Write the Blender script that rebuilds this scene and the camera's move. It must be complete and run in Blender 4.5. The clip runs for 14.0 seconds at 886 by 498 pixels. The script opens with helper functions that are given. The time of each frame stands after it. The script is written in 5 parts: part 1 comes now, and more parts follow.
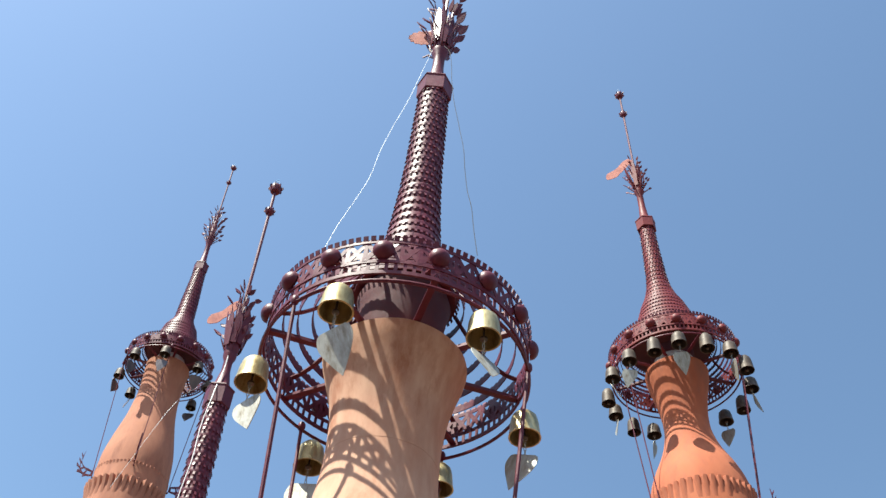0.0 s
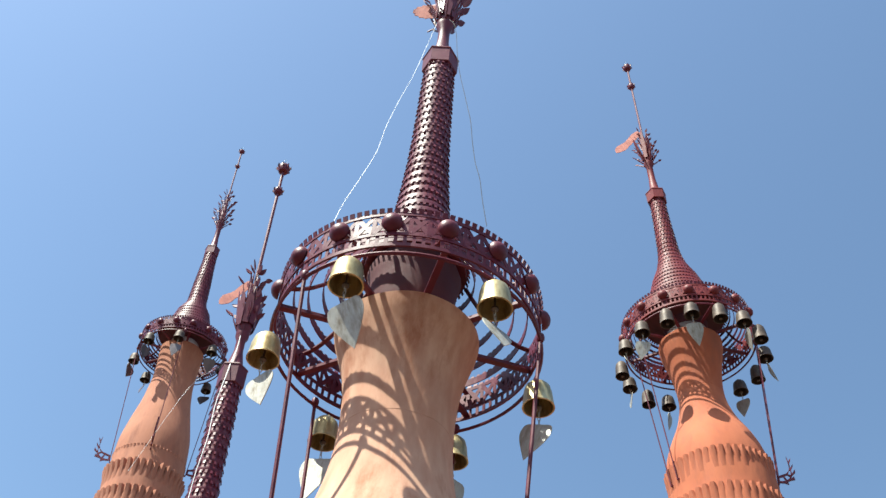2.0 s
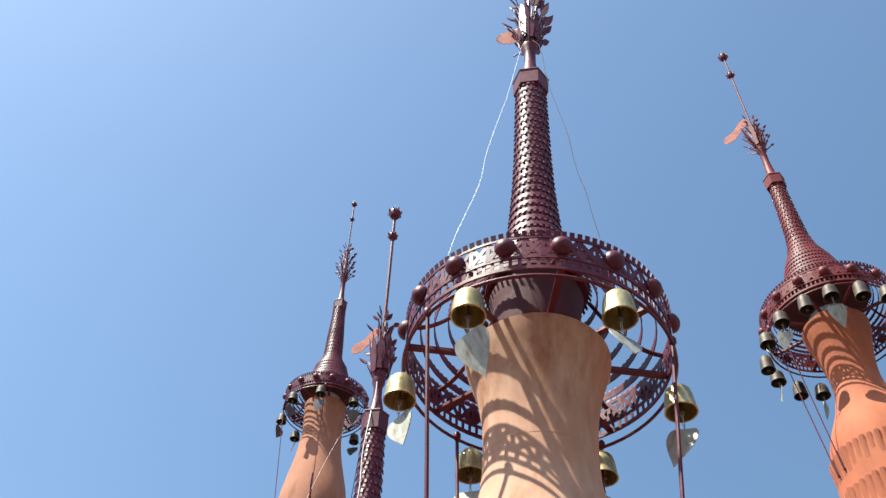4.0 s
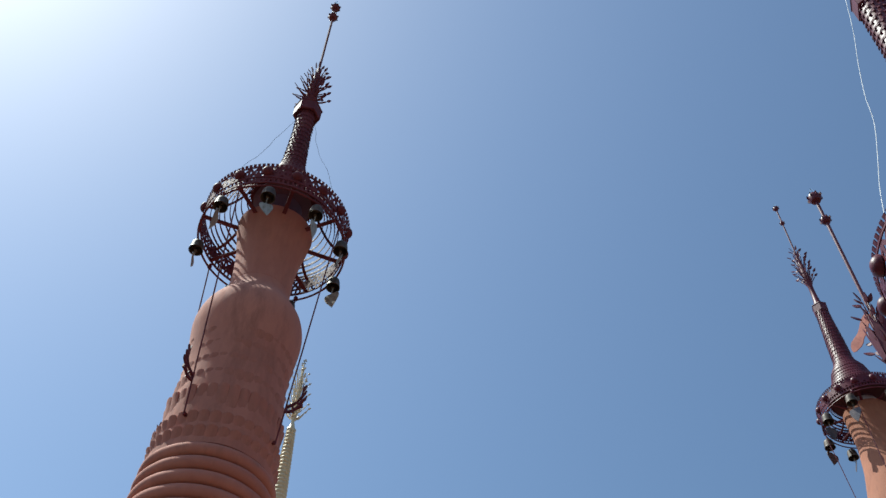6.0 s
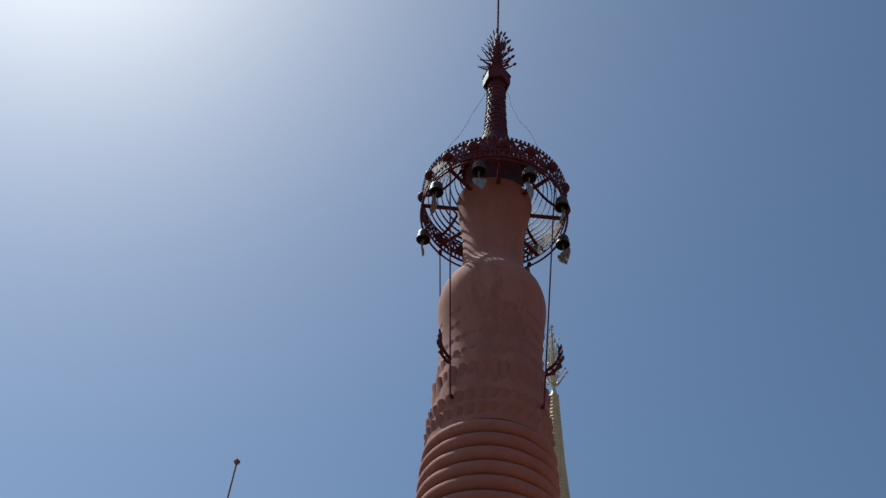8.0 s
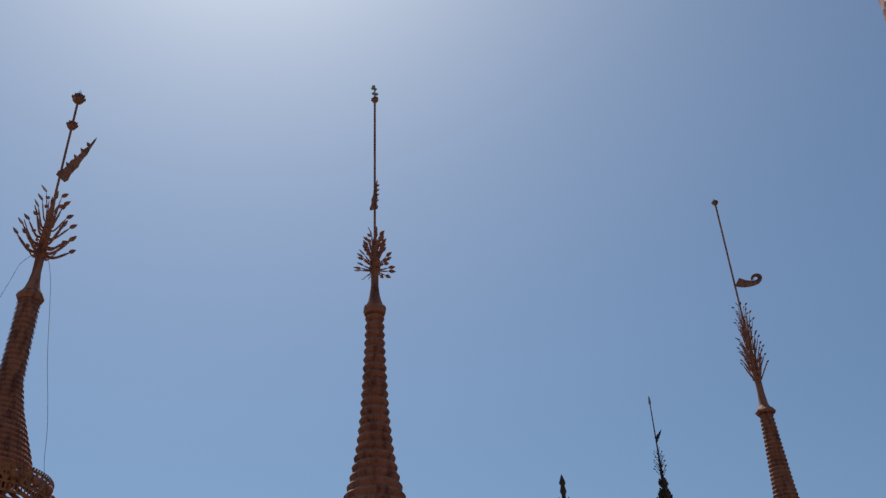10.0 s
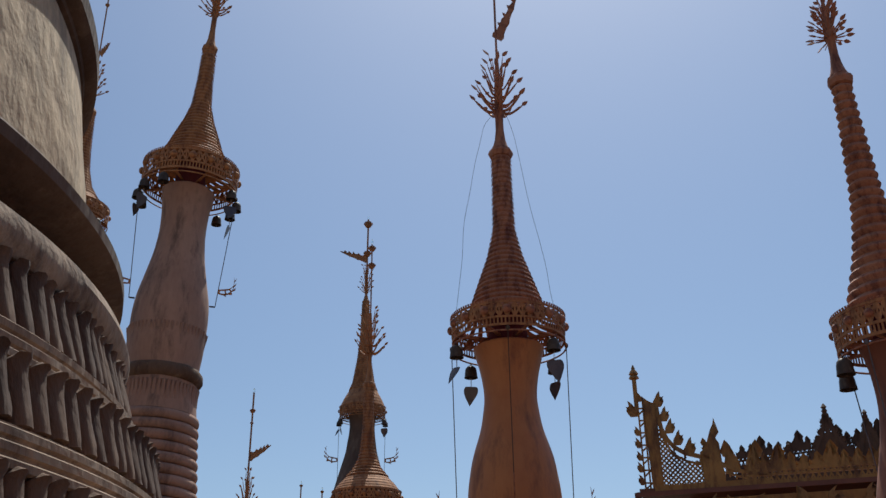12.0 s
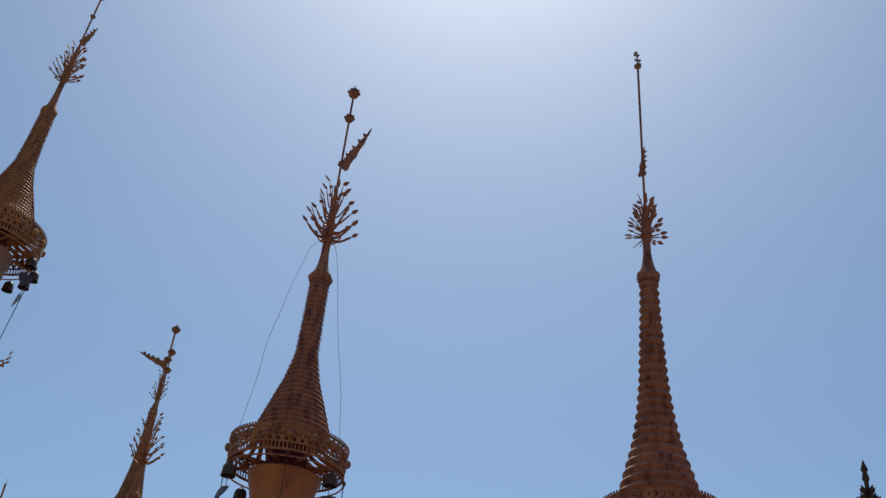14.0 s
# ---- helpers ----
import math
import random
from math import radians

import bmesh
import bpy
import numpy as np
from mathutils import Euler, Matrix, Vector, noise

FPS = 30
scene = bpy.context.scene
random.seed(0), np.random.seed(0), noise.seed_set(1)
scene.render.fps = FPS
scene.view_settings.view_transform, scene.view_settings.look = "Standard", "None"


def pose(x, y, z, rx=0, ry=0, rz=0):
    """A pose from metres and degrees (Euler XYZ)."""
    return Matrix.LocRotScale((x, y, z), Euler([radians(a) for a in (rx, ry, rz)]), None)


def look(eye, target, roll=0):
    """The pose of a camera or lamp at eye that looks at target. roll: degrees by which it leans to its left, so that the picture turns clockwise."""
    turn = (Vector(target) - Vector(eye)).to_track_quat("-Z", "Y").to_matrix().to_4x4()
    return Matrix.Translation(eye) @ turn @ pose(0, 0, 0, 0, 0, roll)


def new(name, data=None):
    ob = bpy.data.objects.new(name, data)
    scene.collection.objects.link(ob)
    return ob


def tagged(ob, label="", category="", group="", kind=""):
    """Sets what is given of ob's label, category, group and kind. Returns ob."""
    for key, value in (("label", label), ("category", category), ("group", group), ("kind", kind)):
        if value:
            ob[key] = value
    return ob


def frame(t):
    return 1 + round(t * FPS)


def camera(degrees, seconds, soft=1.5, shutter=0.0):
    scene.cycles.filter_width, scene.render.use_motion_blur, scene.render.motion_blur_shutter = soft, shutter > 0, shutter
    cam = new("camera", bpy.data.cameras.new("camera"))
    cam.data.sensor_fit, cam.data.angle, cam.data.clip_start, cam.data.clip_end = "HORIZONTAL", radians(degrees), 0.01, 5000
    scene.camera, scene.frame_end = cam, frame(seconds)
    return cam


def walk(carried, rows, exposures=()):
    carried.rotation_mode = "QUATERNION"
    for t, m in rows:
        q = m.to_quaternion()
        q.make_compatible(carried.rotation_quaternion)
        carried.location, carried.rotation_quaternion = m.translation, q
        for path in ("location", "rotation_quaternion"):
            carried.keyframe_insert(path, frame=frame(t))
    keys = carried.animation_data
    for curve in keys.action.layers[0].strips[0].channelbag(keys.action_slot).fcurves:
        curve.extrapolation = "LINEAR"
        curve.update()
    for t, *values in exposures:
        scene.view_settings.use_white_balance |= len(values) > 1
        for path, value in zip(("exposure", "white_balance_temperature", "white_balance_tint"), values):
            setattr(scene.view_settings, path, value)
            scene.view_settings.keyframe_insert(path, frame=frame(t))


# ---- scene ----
EYE = 1.6  # height of the eye above the ground; heights below are counted from the eye
UP = Vector((0, 0, 1))

# ---- camera and its walk ----
cam = camera(49.10, 14.0, soft=1.45)
# seconds, heading, tilt, lean (degrees), eye (metres)
PATH = [
    (0.0, 0.07, 48.66, 4.13, -0.007, 0.005, 0.002),
    (0.5, 0.34, 48.86, 4.00, -0.011, 0.018, 0.008),
    (1.0, 0.57, 48.90, 3.76, -0.005, 0.027, 0.002),
    (1.5, 1.10, 48.25, 3.15, 0.008, 0.026, -0.014),
    (2.0, -0.78, 47.50, 3.38, 0.001, 0.043, -0.008),
    (2.2, -1.91, 47.36, 3.38, 0.008, 0.040, -0.022),
    (4.3, -17.20, 49.81, 2.60, 0.036, 0.042, -0.032),
    (4.5, -22.15, 50.35, 2.65, 0.051, 0.054, -0.019),
    (5.0, -33.23, 50.95, 2.67, 0.056, 0.084, -0.011),
    (5.5, -44.20, 51.61, 4.75, 0.086, 0.092, -0.012),
    (6.0, -51.37, 51.83, 2.43, 0.107, 0.062, -0.011),
    (6.5, -58.28, 50.86, 1.50, 0.101, 0.060, -0.008),
    (7.0, -61.25, 50.90, 0.28, 0.085, 0.073, 0.003),
    (7.2, -63.65, 51.60, 1.72, 0.045, 0.082, 0.011),
    (9.3, -90.23, 39.44, 0.15, -0.002, 0.087, 0.023),
    (9.5, -93.83, 37.57, -2.19, -0.021, 0.077, 0.030),
    (10.0, -103.86, 34.49, -2.34, -0.064, 0.040, 0.078),
    (10.5, -112.75, 31.73, -4.27, -0.036, 0.060, 0.082),
    (11.0, -120.04, 28.92, -5.48, -0.041, 0.049, 0.054),
    (11.5, -129.67, 27.20, -3.00, -0.064, 0.006, 0.013),
    (12.0, -134.31, 24.98, -0.70, -0.067, -0.042, -0.028),
    (12.5, -136.47, 24.91, 0.84, -0.084, -0.066, -0.050),
    (13.0, -137.35, 25.41, 1.14, -0.144, -0.065, -0.072),
    (13.5, -132.38, 28.25, 2.39, -0.183, -0.077, -0.084),
    (14.0, -122.98, 33.96, 5.69, -0.231, -0.029, -0.099),
]


def aim(heading, tilt, lean, x, y, z):
    a, b = radians(heading), radians(tilt)
    eye = Vector((x, y, z + EYE))
    return look(eye, eye + Vector((math.cos(b) * math.sin(a), math.cos(b) * math.cos(a), math.sin(b))) * 10, lean)


walk(cam, [(t, aim(*v)) for t, *v in PATH],
     [(0.0, 1.12, 6370, -1), (2.2, 1.12, 6370, -1), (4.3, 1.02, 6320, -2), (5.0, 0.82, 6200, -2), (6.0, 0.28, 6010, -2), (7.2, -0.15, 5920, -1),
      (9.3, -0.76, 5830, 0), (10.0, -0.62, 5830, 0), (10.5, -0.62, 5850, 1), (11.0, -0.42, 6080, 7), (11.5, -0.40, 6140, 6),
      (12.0, -0.30, 6130, 4), (12.5, -0.14, 6110, 2), (13.0, 0.02, 6120, 2), (13.5, -0.10, 6070, 2), (14.0, -0.36, 5900, 0)])

# ---- world, sun ----
SUN_HEADING, SUN_HEIGHT = -123.0, 62.0
world = bpy.data.worlds.new("sky")
scene.world = world
world.use_nodes = True
wn = world.node_tree.nodes
sky = wn.new("ShaderNodeTexSky")
sky.sky_type, sky.sun_disc = "NISHITA", False
sky.sun_elevation, sky.sun_rotation = radians(SUN_HEIGHT), radians(SUN_HEADING)
sky.altitude, sky.air_density, sky.dust_density, sky.ozone_density = 900, 1.0, 2.1, 1.2
world.node_tree.links.new(sky.outputs[0], wn["Background"].inputs["Color"])

sun_data = bpy.data.lights.new("sun", "SUN")
sun_data.energy, sun_data.angle, sun_data.color = 5.0, radians(0.53), (1.0, 0.95, 0.87)
sun = new("sun", sun_data)
sa, sb = radians(SUN_HEADING), radians(SUN_HEIGHT)
sun_way = Vector((math.cos(sb) * math.sin(sa), math.cos(sb) * math.cos(sa), math.sin(sb)))
sun.matrix_world = look(sun_way * 60, (0, 0, 0))

# the hazy dry-season sky falls off with the angle from the sun faster than the clean model does
SKY_LEVEL, SKY_FALL = 0.186, 0.60
way = wn.new("ShaderNodeTexCoord")
dot = wn.new("ShaderNodeVectorMath")
dot.operation = "DOT_PRODUCT"
dot.inputs[1].default_value = sun_way
world.node_tree.links.new(way.outputs["Generated"], dot.inputs[0])


def sky_math(operation, a, b):
    node = wn.new("ShaderNodeMath")
    node.operation = operation
    for socket, v in zip(node.inputs, (a, b)):
        if isinstance(v, (int, float)):
            socket.default_value = v
        else:
            world.node_tree.links.new(v, socket)
    return node.outputs[0]


away = sky_math("ARCCOSINE", dot.outputs["Value"], 0.0)
glow = sky_math("POWER", 2.718, sky_math("MULTIPLY", away, -2.5))
fall = sky_math("ADD", sky_math("MULTIPLY", away, -SKY_FALL), sky_math("MULTIPLY", glow, -0.6))
world.node_tree.links.new(sky_math("MULTIPLY", sky_math("POWER", 2.0, fall), SKY_LEVEL), wn["Background"].inputs["Strength"])


# ---- materials ----
def surface(name, base, other, rough=0.6, metal=0.0, grain=30.0, patch=3.0, relief=0.25, stain=None, stain_at=0.6, stretch=1.0, spread=0.12, deep=0.01, gloss=0.5):
    """Two colours mixed by large patches and fine grain, with an optional stain and a bump."""
    m = bpy.data.materials.new(name)
    m.use_nodes = True
    n, l = m.node_tree.nodes, m.node_tree.links
    b = n["Principled BSDF"]
    co = n.new("ShaderNodeTexCoord")
    mp = n.new("ShaderNodeMapping")
    mp.inputs["Scale"].default_value = (1, 1, stretch)
    l.new(co.outputs["Object"], mp.inputs["Vector"])
    big, fine = n.new("ShaderNodeTexNoise"), n.new("ShaderNodeTexNoise")
    big.inputs["Scale"].default_value, big.inputs["Detail"].default_value = patch, 6
    fine.inputs["Scale"].default_value, fine.inputs["Detail"].default_value = grain, 8
    for t in (big, fine):
        l.new(mp.outputs[0], t.inputs["Vector"])
    info = n.new("ShaderNodeObjectInfo")
    ramp = n.new("ShaderNodeValToRGB")
    ramp.color_ramp.elements[0].position, ramp.color_ramp.elements[1].position = 0.32, 0.68
    ramp.color_ramp.elements[0].color, ramp.color_ramp.elements[1].color = (*base, 1), (*other, 1)
    add = n.new("ShaderNodeMath")
    add.operation = "MULTIPLY_ADD"
    l.new(fine.outputs["Fac"], add.inputs[0])
    add.inputs[1].default_value = 0.45
    l.new(big.outputs["Fac"], add.inputs[2])
    sub = n.new("ShaderNodeMath")
    sub.operation = "MULTIPLY_ADD"
    l.new(info.outputs["Random"], sub.inputs[0])
    sub.inputs[1].default_value = spread
    sub.inputs[2].default_value = -0.22 - spread / 2
    tot = n.new("ShaderNodeMath")
    l.new(add.outputs[0], tot.inputs[0])
    l.new(sub.outputs[0], tot.inputs[1])
    l.new(tot.outputs[0], ramp.inputs[0])
    colour = ramp.outputs[0]
    if stain:
        sp = n.new("ShaderNodeTexNoise")
        sp.inputs["Scale"].default_value, sp.inputs["Detail"].default_value, sp.inputs["Roughness"].default_value = patch * 1.7, 9, 0.7
        sm = n.new("ShaderNodeMapping")
        sm.inputs["Scale"].default_value, sm.inputs["Location"].default_value = (1.6, 1.6, 0.45), (3, 7, 1)
        l.new(co.outputs["Object"], sm.inputs[0])
        l.new(sm.outputs[0], sp.inputs["Vector"])
        sr = n.new("ShaderNodeValToRGB")
        sr.color_ramp.elements[0].position, sr.color_ramp.elements[1].position = stain_at - 0.1, stain_at + 0.08
        l.new(sp.outputs["Fac"], sr.inputs[0])
        mix = n.new("ShaderNodeMix")
        mix.data_type = "RGBA"
        l.new(sr.outputs[0], mix.inputs[0])
        l.new(colour, mix.inputs[6])
        mix.inputs[7].default_value = (*stain, 1)
        colour = mix.outputs[2]
    l.new(colour, b.inputs["Base Color"])
    rr = n.new("ShaderNodeMapRange")
    rr.inputs["To Min"].default_value, rr.inputs["To Max"].default_value = max(rough - 0.12, 0.05), min(rough + 0.15, 1)
    l.new(fine.outputs["Fac"], rr.inputs["Value"])
    l.new(rr.outputs[0], b.inputs["Roughness"])
    b.inputs["Metallic"].default_value = metal
    b.inputs["Specular IOR Level"].default_value = gloss
    if relief:
        bump = n.new("ShaderNodeBump")
        bump.inputs["Strength"].default_value, bump.inputs["Distance"].default_value = relief, deep
        l.new(add.outputs[0], bump.inputs["Height"])
        l.new(bump.outputs[0], b.inputs["Normal"])
    return m


MAROON = surface("maroon_paint", (0.088, 0.010, 0.021), (0.135, 0.020, 0.036), 0.44, 0.0, 45, 6, 0.15, (0.17, 0.062, 0.075), 0.66, gloss=0.3)
# duller copy of the maroon, with the bowl's shade put into the colour
SHADE_MAROON = surface("shade_toned_maroon", (0.075, 0.017, 0.021), (0.105, 0.026, 0.030), 0.75, 0.0, 45, 6, 0.12)
MAROON_DARK = surface("dark_maroon_paint", (0.105, 0.020, 0.027), (0.155, 0.036, 0.040), 0.60, 0.0, 45, 6, 0.12, (0.16, 0.07, 0.06), 0.66, gloss=0.15)
ROSE = surface("red_oxide_paint", (0.125, 0.015, 0.017), (0.185, 0.028, 0.028), 0.55, 0.0, 45, 6, 0.15, (0.085, 0.02, 0.02), 0.64, gloss=0.25)
TERRACOTTA = surface("terracotta_limewash", (0.47, 0.215, 0.130), (0.64, 0.385, 0.265), 0.88, 0, 26, 3.2, 0.4, (0.40, 0.165, 0.09), 0.60, 0.35)
ORANGE = surface("orange_limewash", (0.36, 0.087, 0.034), (0.44, 0.128, 0.056), 0.87, 0, 26, 3.0, 0.4, (0.30, 0.09, 0.045), 0.60, 0.4)
PINK = surface("pink_limewash", (0.42, 0.16, 0.112), (0.52, 0.22, 0.155), 0.88, 0, 24, 2.5, 0.4, (0.34, 0.14, 0.10), 0.60, 0.4)
CEMENT = surface("weathered_cement", (0.44, 0.30, 0.18), (0.60, 0.445, 0.285), 0.94, 0, 11, 1.5, 1.0, (0.24, 0.17, 0.11), 0.57, 0.7, deep=0.045)
# brown-stained cement; the dome petals' shade is also in this dark colour
DARK_CEMENT = surface("stained_shade_cement", (0.078, 0.041, 0.026), (0.155, 0.090, 0.057), 0.95, 0, 34, 5.0, 1.0, (0.26, 0.175, 0.115), 0.65, 0.35, 0.45, deep=0.025)
# stained cement, darkened to paint in the shade under the dome's lip
LIP_CEMENT = surface("stained_shaded_cement", (0.085, 0.05, 0.036), (0.15, 0.095, 0.068), 0.95, 0, 14, 2.0, 1.0, (0.22, 0.15, 0.105), 0.62, 0.5, deep=0.03)
# paler than the petals: sun on ledges and torus is put into the colour
LEDGE = surface("sunlit_stained_cement", (0.27, 0.185, 0.125), (0.42, 0.30, 0.21), 0.95, 0, 28, 3.0, 1.0, (0.12, 0.078, 0.054), 0.58, 0.6, deep=0.025)
RUSSET = surface("russet_limewash", (0.27, 0.098, 0.058), (0.35, 0.14, 0.085), 0.87, 0, 26, 3.0, 0.35, (0.17, 0.065, 0.045), 0.58, 0.4)
CLAY = surface("clay_limewash", (0.37, 0.14, 0.08), (0.45, 0.195, 0.115), 0.87, 0, 26, 3.0, 0.4, (0.29, 0.11, 0.065), 0.60, 0.4)
PALE_PLASTER = surface("pale_plaster", (0.50, 0.44, 0.37), (0.60, 0.53, 0.45), 0.9, 0, 30, 5, 0.4)
ROSY_CEMENT = surface("rosy_cement", (0.34, 0.19, 0.137), (0.45, 0.268, 0.195), 0.92, 0, 26, 2.4, 0.7, (0.18, 0.11, 0.085), 0.60, 0.4)
AMBER = surface("amber_gilt_paint", (0.46, 0.155, 0.048), (0.55, 0.215, 0.075), 0.55, 0.08, 20, 2.0, 0.25, (0.25, 0.09, 0.04), 0.60, 0.4)
BRONZE = surface("bronze_gilt_metal", (0.36, 0.140, 0.075), (0.46, 0.20, 0.11), 0.70, 0.1, 40, 5, 0.25, (0.14, 0.045, 0.03), 0.57)
OCHRE = surface("ochre_gilt_metal", (0.38, 0.155, 0.058), (0.48, 0.22, 0.088), 0.72, 0.1, 40, 5, 0.25, (0.18, 0.07, 0.03), 0.57)
BRASS = surface("brass", (0.47, 0.37, 0.18), (0.60, 0.50, 0.28), 0.42, 0.75, 35, 8, 0.12, (0.27, 0.18, 0.07), 0.55)
DARK_BELL = surface("dark_bronze", (0.050, 0.036, 0.029), (0.110, 0.078, 0.058), 0.55, 0.2, 35, 8, 0.2, (0.18, 0.14, 0.10), 0.66, gloss=0.3)
PALE_METAL = surface("tarnished_tin", (0.31, 0.29, 0.255), (0.46, 0.44, 0.39), 0.55, 0.4, 30, 9, 0.25, (0.22, 0.18, 0.13), 0.56)
DARK_TIN = surface("dark_tin", (0.08, 0.07, 0.08), (0.15, 0.12, 0.12), 0.45, 0.5, 30, 9, 0.15)
OLD_GILT = surface("old_gilt_sheet", (0.30, 0.142, 0.038), (0.42, 0.225, 0.066), 0.5, 0.3, 30, 3, 0.2, (0.13, 0.06, 0.026), 0.57)
DARK_GILT = surface("dark_brown_gilt_sheet", (0.058, 0.034, 0.021), (0.115, 0.066, 0.038), 0.7, 0.1, 30, 3, 0.2, (0.13, 0.075, 0.035), 0.66)
# near black: shade on the porch gable wall, put into the colour
SHADE_BLACK = surface("shade_black_boards", (0.012, 0.009, 0.009), (0.022, 0.016, 0.015), 0.95, 0, 20, 3, 0.2)
COPPER_SHEET = surface("pink_copper_sheet", (0.36, 0.125, 0.095), (0.46, 0.18, 0.14), 0.88, 0.0, 40, 12, 0.2, (0.27, 0.09, 0.075), 0.60)
CREAM_GOLD = surface("pale_gold_paint", (0.66, 0.52, 0.32), (0.76, 0.63, 0.43), 0.5, 0.1, 30, 4, 0.15, (0.56, 0.40, 0.20), 0.62)
ROOF_RED = surface("red_roof_sheet", (0.14, 0.05, 0.035), (0.20, 0.08, 0.05), 0.6, 0.0, 30, 3, 0.2)
# earth darkened to stand for the stupas' shade on the court
SOIL = surface("shade_dark_earth", (0.08, 0.06, 0.045), (0.115, 0.088, 0.067), 0.95, 0, 4, 0.3, 0.5, (0.08, 0.058, 0.043), 0.6)
PLASTIC_WHITE = surface("white_cable", (0.72, 0.72, 0.70), (0.80, 0.80, 0.78), 0.5, 0, 60, 20, 0)
PLASTIC_BLACK = surface("black_cable", (0.02, 0.02, 0.026), (0.035, 0.035, 0.042), 0.85, 0, 60, 20, 0)
CLOTH = surface("blue_cloth", (0.05, 0.13, 0.28), (0.08, 0.2, 0.38), 0.9, 0, 80, 6, 0.2)
GLASS = bpy.data.materials.new("crystal_glass")
GLASS.use_nodes = True
gb = GLASS.node_tree.nodes["Principled BSDF"]
gb.inputs["Base Color"].default_value = (0.85, 0.97, 1, 1)
gb.inputs["Transmission Weight"].default_value, gb.inputs["Roughness"].default_value, gb.inputs["IOR"].default_value = 1, 0.06, 1.5


# ---- mesh helpers ----
def to_mesh(name, bm, material, smooth=40):
    me = bpy.data.meshes.new(name)
    bmesh.ops.recalc_face_normals(bm, faces=bm.faces[:])
    bm.to_mesh(me)
    bm.free()
    me.materials.append(material)
    if smooth:
        me.polygons.foreach_set("use_smooth", [True] * len(me.polygons))
        me.set_sharp_from_angle(angle=radians(smooth))
    return me


def part(name, bm, material, parent, label="", m=None, smooth=40):
    """Links a bmesh or a shared mesh as one object under a thing or a part."""
    me = to_mesh(name, bm, material, smooth) if isinstance(bm, bmesh.types.BMesh) else bm
    ob = new(name, me)
    ob.parent = parent
    if m is not None:
        ob.matrix_local = m
    if label:
        tagged(ob, label)
    return ob


def thing(name, m, label, category, group="", kind=""):
    ob = new(name)
    ob.empty_display_size = 0.1
    ob.matrix_world = m
    return tagged(ob, label, category, group, kind)


def lathe(profile, seg=48, closed=False, wobble=0.0, seed=0, bm=None):
    """Turns a profile of (radius, height) round z; closed joins its ends (a hoop), else ends are capped."""
    bm = bm or bmesh.new()
    rows = []
    for r, z in profile:
        row = []
        for i in range(seg):
            a = 2 * math.pi * i / seg
            k = 1.0
            if wobble:
                k += wobble * noise.noise((math.cos(a) * 2 + seed, math.sin(a) * 2, z * 3))
            row.append(bm.verts.new((r * k * math.cos(a), r * k * math.sin(a), z)))
        rows.append(row)
    pairs = list(zip(rows, rows[1:])) + ([(rows[-1], rows[0])] if closed else [])
    for lo, hi in pairs:
        for i in range(seg):
            j = (i + 1) % seg
            bm.faces.new((lo[i], lo[j], hi[j], hi[i]))
    if not closed:
        bm.faces.new(rows[0][::-1])
        bm.faces.new(rows[-1])
    return bm


def hoop(bm, r, z0, z1, t=0.004, seg=72):
    return lathe([(r - t / 2, z0), (r + t / 2, z0), (r + t / 2, z1), (r - t / 2, z1)], seg, True, bm=bm)


def box(bm, m, sx, sy, sz):
    v = [bm.verts.new(m @ Vector((x * sx / 2, y * sy / 2, z * sz / 2))) for z in (-1, 1) for x, y in ((-1, -1), (1, -1), (1, 1), (-1, 1))]
    for f in ((3, 2, 1, 0), (4, 5, 6, 7), (0, 1, 5, 4), (1, 2, 6, 5), (2, 3, 7, 6), (3, 0, 4, 7)):
        bm.faces.new([v[i] for i in f])


def bar(bm, p, q, w, t, out):
    """A flat bar from p to q, w wide, t thick along out."""
    p, q, out = Vector(p), Vector(q), Vector(out)
    d = (q - p)
    z = d.normalized()
    y = (out - z * out.dot(z)).normalized()
    x = y.cross(z)
    m = Matrix((x, y, z)).transposed().to_4x4()
    m.translation = (p + q) / 2
    box(bm, m, w, t, d.length)


def tube(bm, pts, radii, seg=6):
    pts = [Vector(p) for p in pts]
    if not hasattr(radii, "__len__"):
        radii = [radii] * len(pts)
    rows = []
    side = None
    for i, p in enumerate(pts):
        d = (pts[min(i + 1, len(pts) - 1)] - pts[max(i - 1, 0)]).normalized()
        if side is None:
            side = d.orthogonal().normalized()
        side = (side - d * side.dot(d)).normalized()
        up = d.cross(side)
        rows.append([bm.verts.new(p + (side * math.cos(a) + up * math.sin(a)) * radii[i]) for a in (2 * math.pi * k / seg for k in range(seg))])
    for lo, hi in zip(rows, rows[1:]):
        for i in range(seg):
            bm.faces.new((lo[i], lo[(i + 1) % seg], hi[(i + 1) % seg], hi[i]))
    bm.faces.new(rows[0][::-1])
    bm.faces.new(rows[-1])
    return bm


def plate(bm, outline, t, m=Matrix()):
    """A flat plate in the x-z plane, t thick, from an outline of (x, z)."""
    front = [bm.verts.new(m @ Vector((x, -t / 2, z))) for x, z in outline]
    back = [bm.verts.new(m @ Vector((x, t / 2, z))) for x, z in outline]
    n = len(outline)
    fs = [bm.faces.new(front), bm.faces.new(back[::-1])]
    for i in range(n):
        bm.faces.new((front[i], back[i], back[(i + 1) % n], front[(i + 1) % n]))
    bmesh.ops.triangulate(bm, faces=fs)
    return bm


